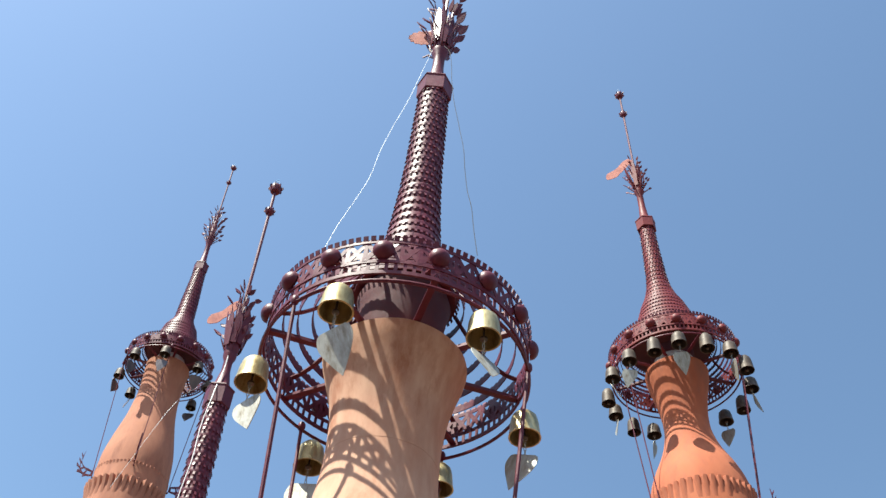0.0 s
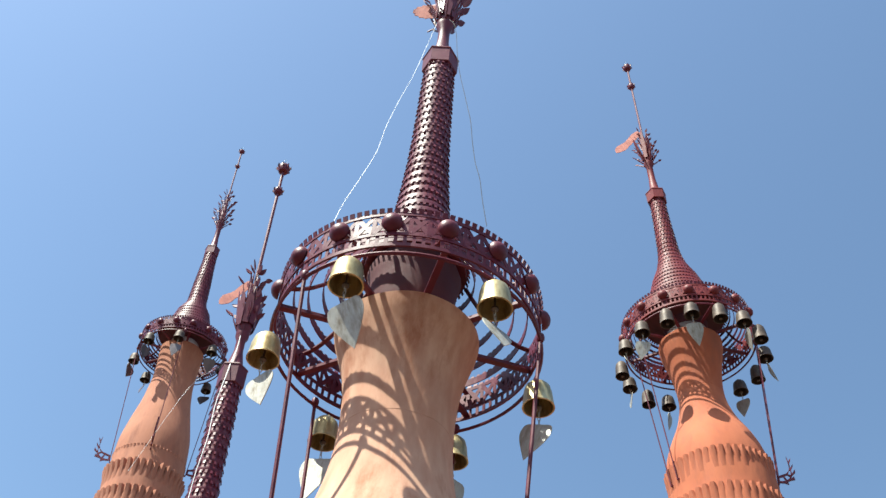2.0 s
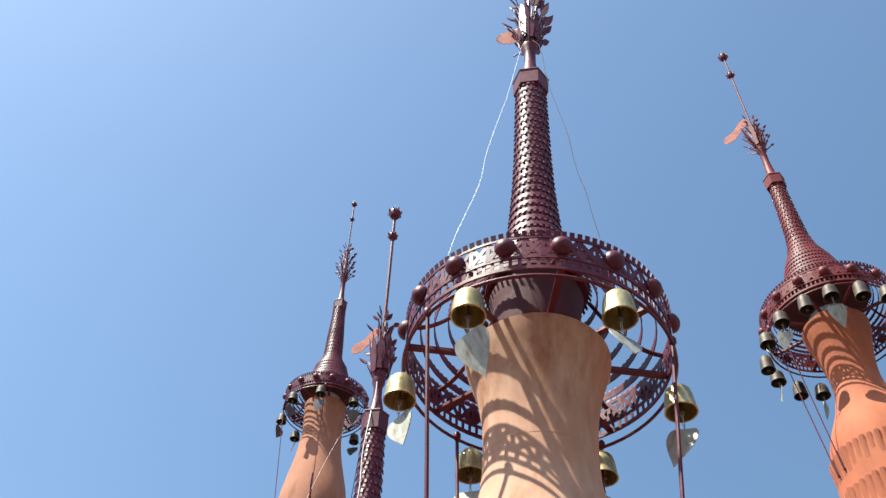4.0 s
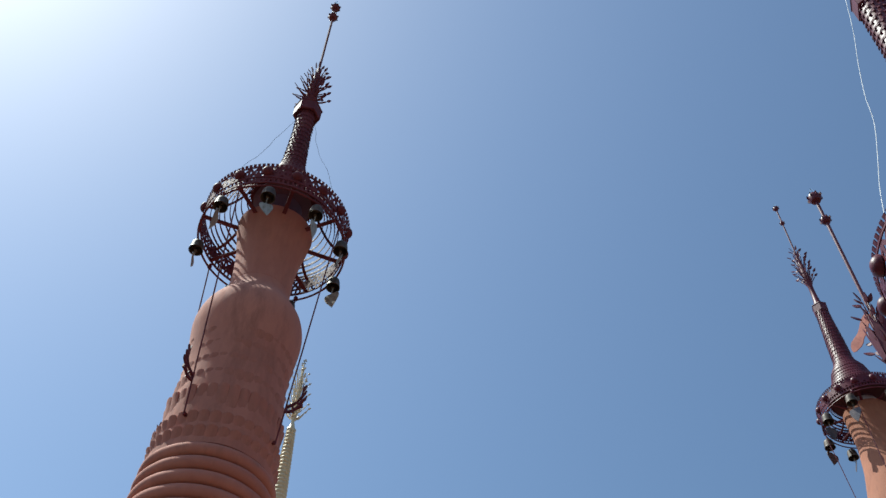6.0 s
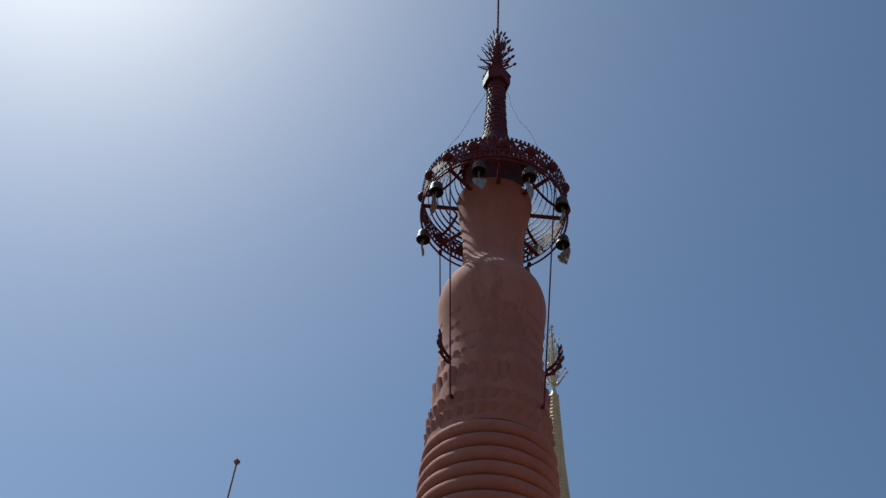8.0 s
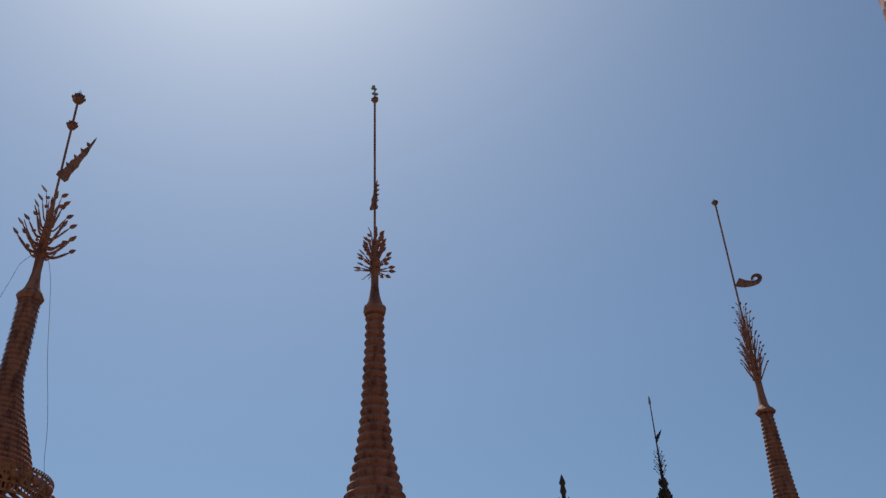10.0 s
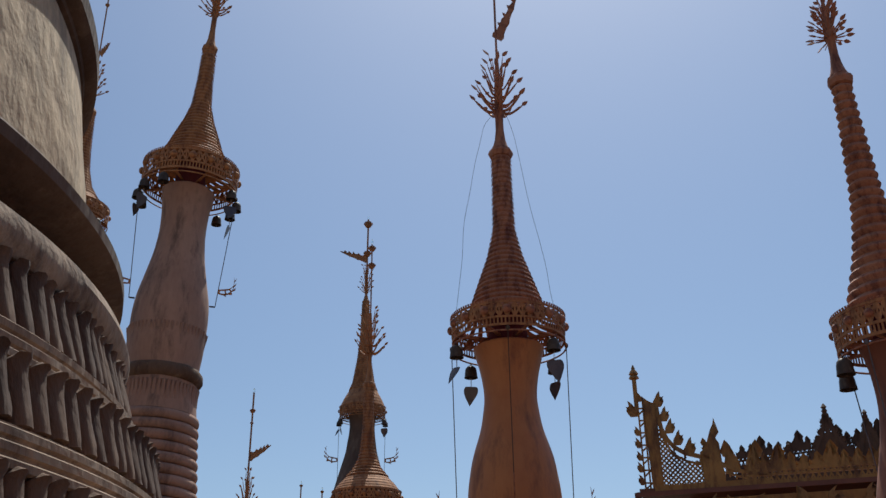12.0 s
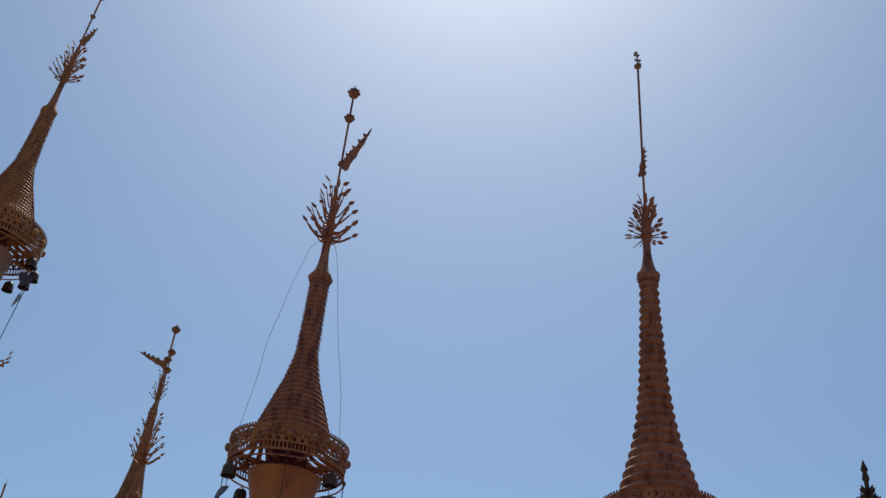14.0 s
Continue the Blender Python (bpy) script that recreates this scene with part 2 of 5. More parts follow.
def curl(h, w, lean=0.35):
    """Outline of a flame crocket, h high, w wide at its foot: a swelling body, a beak part way up and a bent tip."""
    shape = ((-0.50, 0.0), (-0.62, 0.14), (-0.52, 0.30), (-0.22, 0.42), (-0.06, 0.52), (-0.18, 0.62), (-0.16, 0.74), (0.02, 0.86), (0.30, 1.0),
             (0.24, 0.84), (0.20, 0.74), (0.34, 0.66), (0.62, 0.66), (0.40, 0.56), (0.30, 0.46), (0.46, 0.36), (0.80, 0.38), (0.60, 0.24), (0.52, 0.12), (0.50, 0.0))
    return [(x * w + lean * h * 0.5 * z * z, z * h) for x, z in shape]


def naga(h, w, lean=0.2):
    """Outline of a slender flame crocket with hooked barbs on both sides, h high and about w wide."""
    shape = ((-0.40, 0.0), (-0.48, 0.12), (-0.30, 0.20), (-0.46, 0.33), (-0.34, 0.47), (-0.04, 0.55), (0.03, 0.65), (-0.13, 0.78), (0.0, 0.90), (0.16, 1.0), (0.14, 0.88), (0.26, 0.78),
             (0.30, 0.65), (0.55, 0.60), (0.68, 0.66), (0.58, 0.50), (0.32, 0.44), (0.26, 0.35), (0.54, 0.29), (0.74, 0.36), (0.64, 0.20), (0.45, 0.10), (0.40, 0.0))
    return [(x * w + lean * h * 0.5 * z * z, z * h) for x, z in shape]


def flame_vane(bm, length, height, t=0.006, m=Matrix()):
    """A pierced flame-tailed vane that trails along +x from its pole."""
    def mid(u):
        return u * length, height * (0.25 * math.sin(u * 3.0) + 1.1 * u ** 2.2)
    top, low = [], []
    for i in range(15):
        u = i / 14
        x, z = mid(u)
        half = height * 0.42 * (1 - u) ** 0.75 * (1 + 0.28 * math.sin(u * 22))
        top.append((x, z + half))
        low.append((x, z - half * 0.85))
    plate(bm, top + low[:-1][::-1], t, m)
    return bm


def vane_flames(length, height, t=0.005):
    """The hooked flames along the upper edge of a flame-tailed vane."""
    for u, k in ((0.25, 0.5), (0.45, 0.45), (0.62, 0.38), (0.78, 0.3)):
        x, z = u * length, height * (0.25 * math.sin(u * 3.0) + 1.1 * u ** 2.2)
        yield plate(bmesh.new(), naga(height * k, height * 0.24, 0.6), t, Matrix.Translation((x, 0.0, z + height * 0.12)))


def sheet_vane(bm, length, height, t=0.004, m=Matrix()):
    """A broad sheet-metal pennant along +x with a scalloped lower edge and a ragged round end."""
    top = [(u / 10 * length, height * (0.40 + 0.10 * math.sin(u * 0.9))) for u in range(9)]
    end = [(length * 0.90, height * 0.36), (length * 0.97, height * 0.16), (length, -height * 0.06), (length * 0.95, -height * 0.24)]
    low = [(u / 10 * length, -height * (0.14 + 0.04 * u + 0.06 * (u % 2))) for u in range(9)][::-1]
    plate(bm, top + end + low, t, m)
    return bm


def fan_vane(bm, length, height, t=0.004, m=Matrix()):
    """A round sheet-metal fan along +x with a saw-toothed rim."""
    rim = []
    for k in range(25):
        a = radians(-150 + 12.5 * k)
        r = 1.0 if k % 2 else 0.84
        rim.append((length * (0.5 + 0.5 * r * math.cos(a)), height * 0.5 * r * math.sin(a)))
    plate(bm, [(0, -0.012)] + rim + [(0, 0.012)], t, m)
    return bm


def scroll_vane(bm, length, height, t=0.006, m=Matrix()):
    """A vane that ends in a rolled-up scroll."""
    pts = [(u / 10 * length * 0.7, height * (0.35 - 0.1 * math.sin(u / 10 * 3))) for u in range(11)]
    for k in range(1, 13):
        a = -math.pi / 2 + k / 12 * 1.65 * math.pi
        r = height * 0.30 * (1 - 0.03 * k)
        pts.append((length * 0.7 + r * math.cos(a) * 1.1, height * 0.66 + r * math.sin(a)))
    for (x0, z0), (x1, z1), i in zip(pts, pts[1:], range(99)):
        w = height * (0.62 - 0.026 * i if i < 10 else 0.34 - 0.016 * (i - 10))
        bar(bm, m @ Vector((x0, 0, z0)), m @ Vector((x1 + (x1 - x0) * 0.3, 0, z1 + (z1 - z0) * 0.3)), w, t, m.to_3x3() @ Vector((0, 1, 0)))
    return bm


def side_flame(bm, w, h, t=0.012):
    """A pierced flame bracket: two ribbons run out from the rod and sweep up into one tail, joined by struts, with barbs outside."""
    def spine(u):
        return w * (1.05 * math.sin(u * 1.9) ** 0.9 if u > 0 else 0.0), h * (0.95 * u ** 2.1 - 0.05 * math.sin(u * 3))

    def at(u, side):
        (x0, z0), (x1, z1) = spine(max(u - 0.02, 0.0)), spine(u + 0.02)
        d = math.hypot(x1 - x0, z1 - z0) or 1.0
        x, z = spine(u)
        k = side * 0.15 * h * math.sin(min(u * 1.4 + 0.25, 1.25) * 2.35) * (1 - u) ** 0.6
        return Vector((x + (z1 - z0) / d * k, 0, z - (x1 - x0) / d * k))

    n = 18
    rails = [[at(i / n, k) for k in (1.35, 0.7, -0.7, -1.35)] for i in range(n + 1)]
    grid = [[bm.verts.new(p) for p in row] for row in rails]
    faces = []
    for i in range(n):
        for k in range(3):
            if k != 1 or i % 4 == 0 or i > n - 4:
                faces.append(bm.faces.new((grid[i][k], grid[i + 1][k], grid[i + 1][k + 1], grid[i][k + 1])))
    # barbs grow from the outer ribbon, longest half way up
    for i, k in ((3, 0.20), (6, 0.26), (9, 0.26), (12, 0.22), (15, 0.18)):
        lo, hi = rails[i][0], rails[i + 1][0]
        way = (hi - lo).normalized()
        out = Vector((way.z, 0, -way.x))
        mid = bm.verts.new(hi + (out * 0.45 + way * 0.25) * k * h)
        tip = bm.verts.new(hi + (out * 0.55 + Vector((0, 0, 1)) * 0.8) * k * h)
        faces.append(bm.faces.new((grid[i][0], mid, grid[i + 1][0])))
        faces.append(bm.faces.new((mid, tip, grid[i + 1][0])))
    bmesh.ops.recalc_face_normals(bm, faces=faces)
    moved = bmesh.ops.extrude_face_region(bm, geom=faces, use_keep_orig=True)["geom"]
    bmesh.ops.translate(bm, vec=(0, t, 0), verts=[g for g in moved if isinstance(g, bmesh.types.BMVert)])
    bmesh.ops.translate(bm, vec=(0, -t / 2, 0), verts=bm.verts)
    bmesh.ops.recalc_face_normals(bm, faces=bm.faces)
    return bm


def heart(w):
    """Outline of a spade-shaped leaf, w wide: shallow notch at the stalk, full shoulders and a drawn-out tip below."""
    side = []
    for k in range(1, 13):
        u = k / 12
        x = 0.5 * w * math.sin(math.pi * min(u * 0.98 + 0.02, 1.0) ** 0.68) ** 0.85 * (1 - 0.25 * u)
        z = 0.07 * w * math.sin(math.pi * min(u * 3.2, 1.0)) - 1.18 * w * u ** 1.25
        side.append((x, z))
    return [(0.0, 0.0)] + side[:-1] + [(0.0, -1.2 * w)] + [(-x, z) for x, z in side[:-1][::-1]]


def curve_at(rows, z):
    rows = sorted(rows, key=lambda q: q[1])
    return float(np.interp(z, [q[1] for q in rows], [q[0] for q in rows]))


# ---- shared small meshes ----
def stem_mesh(length, rise, leaf, material, name="stem"):
    """One curved stem with a pointed leaf at its end."""
    bm = bmesh.new()
    pts = [(0, 0, 0)]
    for i in range(1, 7):
        u = i / 6
        pts.append((length * (0.18 + 0.82 * u) * (1 - 0.12 * math.sin(u * 3)), 0, rise * (u ** 1.6) - 0.10 * length * math.sin(u * 3.1)))
    tube(bm, pts, [0.055 * length + 0.002] * 3 + [0.045 * length + 0.002] * 3 + [0.02 * length], 5)
    x, _, z = pts[-1]
    tip = []
    for k in range(9):
        u = k / 8
        tip.append((leaf * u * 1.5, leaf * 0.36 * math.sin(math.pi * u ** 0.75)))
    outline = tip + [(px, -pz) for px, pz in tip[1:-1]][::-1]
    tilt = Matrix.Translation((x - leaf * 0.1, 0, z)) @ Matrix.Rotation(-0.75, 4, "Y")
    plate(bm, outline, 0.004 + leaf * 0.05, tilt @ Matrix.Rotation(0.5, 4, "X"))
    return to_mesh(name, bm, material)


def bell_meshes(r, material, tall=1.0):
    prof = [(0.22 * r, 1.93 * r * tall), (0.55 * r, 1.85 * r * tall), (0.80 * r, 1.55 * r * tall), (0.90 * r, 1.1 * r * tall), (0.95 * r, 0.5 * r * tall),
            (1.0 * r, 0.1 * r * tall), (1.03 * r, 0.0), (0.93 * r, 0.0), (0.87 * r, 0.5 * r * tall), (0.82 * r, 1.1 * r * tall), (0.7 * r, 1.5 * r * tall), (0.3 * r, 1.75 * r * tall)]
    shell = lathe(prof, 28)
    crown = bmesh.new()
    loop = [(0.24 * r * math.cos(a), 0, 1.95 * r * tall + 0.26 * r * math.sin(a)) for a in (math.pi * k / 8 for k in range(9))]
    tube(crown, loop, 0.07 * r, 6)
    clap = bmesh.new()
    tube(clap, [(0, 0, 1.6 * r * tall), (0, 0, 0.25 * r)], 0.07 * r, 6)
    lathe([(0.08 * r, 0.2 * r), (0.2 * r, 0.1 * r), (0.22 * r, -0.05 * r), (0.1 * r, -0.15 * r)], 10, bm=clap)
    return to_mesh("shell", shell, material), to_mesh("crown", crown, material), to_mesh("clapper", clap, DARK_BELL)


BELLS = {"brass": bell_meshes(0.062, BRASS), "dark": bell_meshes(0.060, DARK_BELL), "cow": bell_meshes(0.056, DARK_BELL, 1.35), "small": bell_meshes(0.058, DARK_BELL, 0.95)}


def chain_mesh(length):
    bm = bmesh.new()
    n = max(3, int(length / 0.018))
    for i in range(n):
        pts = [(0.005 * math.cos(a), 0.0, -(i + 0.5) * length / n + 0.6 * length / n * math.sin(a)) for a in (2 * math.pi * k / 8 for k in range(9))]
        if i % 2:
            pts = [(0, x, z) for x, _, z in pts]
        tube(bm, pts, 0.0018, 4)
    return to_mesh("chain", bm, PALE_METAL)


CHAIN = chain_mesh(0.075)
LEAF_MESH = {k: to_mesh("leaf", plate(bmesh.new(), heart(0.145), 0.004), mt, 0) for k, mt in (("pale", PALE_METAL), ("dark", DARK_TIN))}


def bell(kind, at, turn, leaf="pale", label="", group="", scale=1.0):
    labels = {"brass": "polished brass bell with a tin leaf, hung from the maroon ring", "dark": "dark bronze bell with a tin leaf, hung from a ring",
              "cow": "tall brown cowbell hung from the red ring", "small": "small blackened bell hung from a gilt ring"}
    tall = {"brass": 0.136, "dark": 0.132, "cow": 0.164, "small": 0.125}[kind]
    top = thing("bell", Matrix.Translation(at) @ Matrix.Rotation(turn, 4, "Z") @ Matrix.Scale(scale, 4), label or labels[kind], "bell", group or "bells under the umbrella rings")
    sh, cr, cl = BELLS[kind]
    off = Matrix.Translation((0, 0, -tall))
    part("shell", sh, None, top, m=off)
    part("crown", cr, None, top, m=off)
    part("clapper", cl, None, top, m=off)
    if leaf:
        part("chain", CHAIN, None, top, m=Matrix.Translation((0, 0, -tall - 0.005)))
        part("leaf", LEAF_MESH[leaf], None, top, "heart-shaped tin leaf", m=Matrix.Translation((0, 0, -tall - 0.08)) @ Matrix.Rotation(random.uniform(0, 3), 4, "Z") @ Matrix.Rotation(random.uniform(-0.45, 0.45), 4, "X") @ Matrix.Rotation(random.uniform(-0.35, 0.35), 4, "Y") @ Matrix.Scale(random.uniform(0.85, 1.12), 4))
    return top


def leaning(x, y, z_top, z, k):
    """The pose at height z on an axis that passes (x, y) at z_top and leans k metres to the viewer's left for each metre below."""
    h = Vector((x, y, 0)).normalized()
    left = Vector((-h.y, h.x, 0))
    base = Vector((x, y, z + EYE)) + left * (k * (z_top - z))
    d = (Vector((0, 0, 1)) - left * k).normalized()
    m = UP.rotation_difference(d).to_matrix().to_4x4()
    m.translation = base
    return m


# ---- the tall stupas ----
def stupa(at, z_top, lean, profile, material, label, rings=None, petals=(), seed=0, collar_top=False, petal_edge=0.35):
    """A turned masonry stupa, from the ground to the mouth below its umbrella. rings: (z0, z1, n) stacked round mouldings; petals: (z0, z1, n, depth)."""
    m = leaning(*at, z_top, -EYE, lean)
    ob = thing("stupa", m, label, "stupa", "stupas round the court")
    prof = sorted([(r, z + EYE) for r, z in profile], key=lambda q: q[1])
    zs, rs = [q[1] for q in prof], [q[0] for q in prof]

    def smooth_r(zz):
        return sum(float(np.interp(zz + d, zs, rs)) for d in (-0.07, -0.035, 0, 0.035, 0.07)) / 5

    def run(za, zb):
        steps = max(2, int((zb - za) / 0.035))
        rows = [za + (zb - za) * i / steps for i in range(steps + 1)]
        return [(smooth_r(q) if 0.1 < q < zs[-1] - 0.1 else float(np.interp(q, zs, rs)), q) for q in rows]

    # base, ringed middle, bulb and flared mouth
    low = (rings[0] if rings else (petals[-1][0] if petals else zs[0] - EYE + 0.45 * (zs[-1] - zs[0]))) + EYE
    high = (rings[1] + EYE) if rings else low
    neck_z = min((float(np.interp(q, zs, rs)), q) for q in np.linspace(zs[-1] - 0.9, zs[-1] - 0.1, 30))[1]
    neck_z = max(neck_z, high + 0.1)
    part("base", lathe(run(zs[0], low), 64, wobble=0.012, seed=seed), material, ob)
    if rings:
        core = [(r - 0.02, q) for r, q in run(low - 0.02, high + 0.02)]
        part("core", lathe(core, 64), material, ob)
        n = rings[2]
        h = (high - low) / n
        for i in range(n):
            r = smooth_r(low + (i + 0.5) * h)
            bulge = []
            for k in range(9):
                a = math.pi * k / 8
                bulge.append((r - 0.024 + 0.046 * math.sin(a) ** 0.8 * (h / 0.09), low + h * (i + 0.5 - 0.49 * math.cos(a))))
            part("moulding", lathe(bulge + [(r - 0.06, low + h * (i + 0.95)), (r - 0.06, low + h * (i + 0.05))], 64, True, wobble=0.012, seed=seed + i), material, ob)
    part("bulb", lathe(run(high, neck_z), 72, wobble=0.016, seed=seed), material, ob)
    fine = run(neck_z - 0.004, zs[-1])
    r, zt = fine[-1]
    fine += [(r - 0.012, zt + 0.012), (r - 0.05, zt + 0.016), (0.06, zt + 0.02)]
    part("mouth", lathe([(r + 0.0008, q) for r, q in fine], 72, wobble=0.016, seed=seed), material, ob)
    if collar_top:
        part("neck_collar", lathe([(rs[-1] * 0.86, zt - 0.01), (rs[-1] * 0.84, zt + 0.05), (rs[-1] * 0.72, zt + 0.09), (rs[-1] * 0.62, zt + 0.16)], 40), PALE_PLASTER, ob, "pale plastered collar under the umbrella")
    for z0, z1, n, depth in petals:
        r0, r1 = smooth_r(z0 + EYE), smooth_r(z1 + EYE)
        w = 2 * math.pi * max(r0, r1) / n
        bm = bmesh.new()
        h = z1 - z0
        rows = []
        for u, out, half in ((0, 0.0, 0.485), (0.35, 0.5, 0.49), (0.7, 0.8, 0.49), (0.92, 1.25, 0.475), (1.0, 1.35, 0.38)):
            rows.append([bm.verts.new((depth * out * (1 if abs(k) < 2 else petal_edge) + (r1 - r0) * u - 0.012, k / 2 * half * w, u * h)) for k in (-2, -1, 0, 1, 2)])
        for lo, hi in zip(rows, rows[1:]):
            for k in range(4):
                bm.faces.new((lo[k], lo[k + 1], hi[k + 1], hi[k]))
        rim = [rw[0] for rw in rows] + rows[-1][1:-1] + [rw[-1] for rw in rows][::-1] + rows[0][1:-1][::-1]
        back = [bm.verts.new((-0.03 + (r1 - r0) * v.co.z / h, v.co.y, v.co.z)) for v in rim]
        for i in range(len(rim)):
            j = (i + 1) % len(rim)
            bm.faces.new((rim[i], rim[j], back[j], back[i]))
        me = to_mesh("petal", bm, material)
        for i in range(n):
            part("petal", me, None, ob, m=Matrix.Rotation(2 * math.pi * i / n, 4, "Z") @ Matrix.Translation((r0, 0, z0 + EYE)) @ Matrix.Rotation(random.uniform(-0.03, 0.03), 4, "Y"))
    return ob


# ---- the metal umbrella finials ----
def umbrella(at, z_top, lean, R, band0, band1, collar, cone, flower, tip, mat, label, style="open", collar_r=0.09, knobs=None, vane=None, bosses=16,
             stays=(), stay_low=None, bracket=None, turn=0.0, stems=(9, 8, 8, 7, 6), flower_r=0.2, body_mat=None, pole_r=0.011, seed=0, star=False, upright=0.30, taper=0.62, leaf=0.042, bracket_on=None, stay_mat=None, cover=0.72, ball=False, slats=0, hoops=(11, 0.024), bowl=0.95, blades=0, core_r=0.045, rod_r=0.0045, band_mat=None, flare_at=0.60):
    """R: radius of the ring. band0, band1: lower and upper edge of the pierced band. collar: height of the collar. cone: (radius, height) rows of the
    spire. flower: (foot, head) of the spray of leaves. tip: top of the pole. stays: angles of the rods that hold the ring to the shaft."""
    rnd = random.Random(seed)
    m = leaning(*at, z_top, band0, lean)
    ob = thing("umbrella_finial", m, label, "finial", "umbrella finials on the stupas")
    dark = body_mat or mat
    H = band1 - band0

    def L(z):
        return z - band0

    rb = R * 0.985
    # pierced band
    bm = bmesh.new()
    hoop(bm, R, H * 0.88, H * 0.97, 0.005)
    hoop(bm, R * 0.992, H * 0.30, H * 0.38, 0.006)
    hoop(bm, rb, 0.0, H * 0.09, 0.008)
    bays = bosses * 3
    for i in range(bays):
        a0, a1 = 2 * math.pi * i / bays + turn, 2 * math.pi * (i + 1) / bays + turn
        p = [Vector((R * 0.995 * math.cos(a), R * 0.995 * math.sin(a), 0)) for a in (a0, a1)]
        out = (p[0] + p[1]).normalized()
        bar(bm, p[0] + UP * H * 0.36, p[1] + UP * H * 0.90, 0.019, 0.004, out)
        bar(bm, p[1] + UP * H * 0.36, p[0] + UP * H * 0.90, 0.019, 0.0034, out)
        bar(bm, p[0] + UP * H * 0.34, p[0] + UP * H * 0.90, 0.016, 0.003, out)
        for k in (0.25, 0.75):
            q = p[0].lerp(p[1], k) * 0.992
            bar(bm, q + UP * H * 0.05, q + UP * H * 0.33, 0.013, 0.004, out)
    part("pierced_band", bm, band_mat or mat, ob)
    # toothed crest
    bm = bmesh.new()
    teeth = int(2 * math.pi * R / 0.029)
    for i in range(teeth):
        a = 2 * math.pi * i / teeth
        c = Vector((math.cos(a), math.sin(a), 0))
        bar(bm, c * (R + 0.001) + UP * H * 0.95, c * (R + 0.008) + UP * (H * 0.95 + 0.021), 0.019, 0.004, c)
    tagged(part("toothed_crest", bm, dark, ob), kind="stuff")
    # rail hoop below the band
    bm = bmesh.new()
    ring = [(R * 1.0 * math.cos(2 * math.pi * k / 72), R * 1.0 * math.sin(2 * math.pi * k / 72), -0.045) for k in range(73)]
    tube(bm, ring, 0.0075, 6)
    part("rail", bm, dark, ob)
    # bosses
    bm = bmesh.new()
    br = 0.040 * R / 0.5
    lathe([(br * math.cos(t), br * 0.85 * math.sin(t)) for t in (0.0, 0.35, 0.7, 1.05, 1.35, 1.5)], 14, bm=bm)
    me = to_mesh("boss", bm, mat)
    for i in range(bosses):
        a = 2 * math.pi * i / bosses + turn
        part("boss", me, None, ob, m=Matrix.Rotation(a, 4, "Z") @ Matrix.Translation((R + 0.002, 0, H * 0.63)) @ Matrix.Rotation(math.pi / 2, 4, "Y"))
    # spokes
    bm = bmesh.new()
    bar(bm, (0.10, 0, 0), (rb, 0, 0), 0.026, 0.007, (0, 0, 1))
    bar(bm, (0.10, 0, 0.012), (rb, 0, 0.012), 0.007, 0.018, (0, 0, 1))
    me = to_mesh("spoke", bm, dark)
    for i in range(8):
        part("spoke", me, None, ob, m=Matrix.Rotation(2 * math.pi * (i + 0.5) / 8 + turn, 4, "Z") @ Matrix.Translation((0, 0, 0.02)))
    if style != "open":
        # overlapping hoops close the flare from outside and leave slits from below
        flare = [(r, z) for r, z in cone]
        zf = float(np.interp(-R * flare_at, [-q[0] for q in sorted(flare, key=lambda q: q[1])], [q[1] for q in sorted(flare, key=lambda q: q[1])]))
        zb = min(q[1] for q in flare)
        n = 0 if slats else 5
        for i in range(n):
            za = zb + (zf - zb) * i / n
            zc = zb + (zf - zb) * (i + 1) / n
            ra = curve_at(flare, za)
            zc = za + (zc - za) * cover
            rc = curve_at(flare, zc)
            bm = lathe([(ra - 0.004, L(za)), (ra + 0.003, L(za) - 0.006), (ra + 0.006, L(za) + 0.004), (rc + 0.004, L(zc)), (rc - 0.002, L(zc))], 64, True)
            part("hoop", bm, mat, ob)
        for j in range(slats):
            a = 2 * math.pi * j / slats + turn
            bm = bmesh.new()
            prev = None
            for i in range(6):
                z = zb + (zf + 0.01 - zb) * i / 5
                aa = a + 0.32 * i / 5
                c = Vector((math.cos(aa), math.sin(aa), 0))
                p = c * (curve_at(flare, z) - 0.004) + UP * L(z)
                if prev:
                    bar(bm, prev, p + (p - prev) * 0.08, 2 * math.pi * curve_at(flare, z) / slats * 0.52, 0.005, c + UP)
                prev = p
            part("slat", bm, mat, ob)
        if slats:
            hp = [(R * 0.99, L(zb) - 0.004), (R * 0.99, L(zb) + 0.012), (R * 0.93, L(zb) + 0.02), (R * 0.93, L(zb) + 0.002)]
            part("hoop", lathe(hp, 64, True), mat, ob)
        for j in range(8):
            a = 2 * math.pi * (j + 0.5) / 8 + turn
            c = Vector((math.cos(a), math.sin(a), 0))
            bm = bmesh.new()
            prev = None
            for i in range(7):
                z = zb + (zf + 0.03 - zb) * i / 6
                p = c * (curve_at(flare, z) - 0.012) + UP * L(z)
                if prev:
                    bar(bm, prev, p, 0.02, 0.006, c + UP)
                prev = p
            part("rib", bm, dark, ob)
        cone = [(R * flare_at, zf)] + [q for q in cone if q[1] > zf + 0.01]
    base_z = min(q[1] for q in cone)
    base_r = curve_at(cone, base_z)
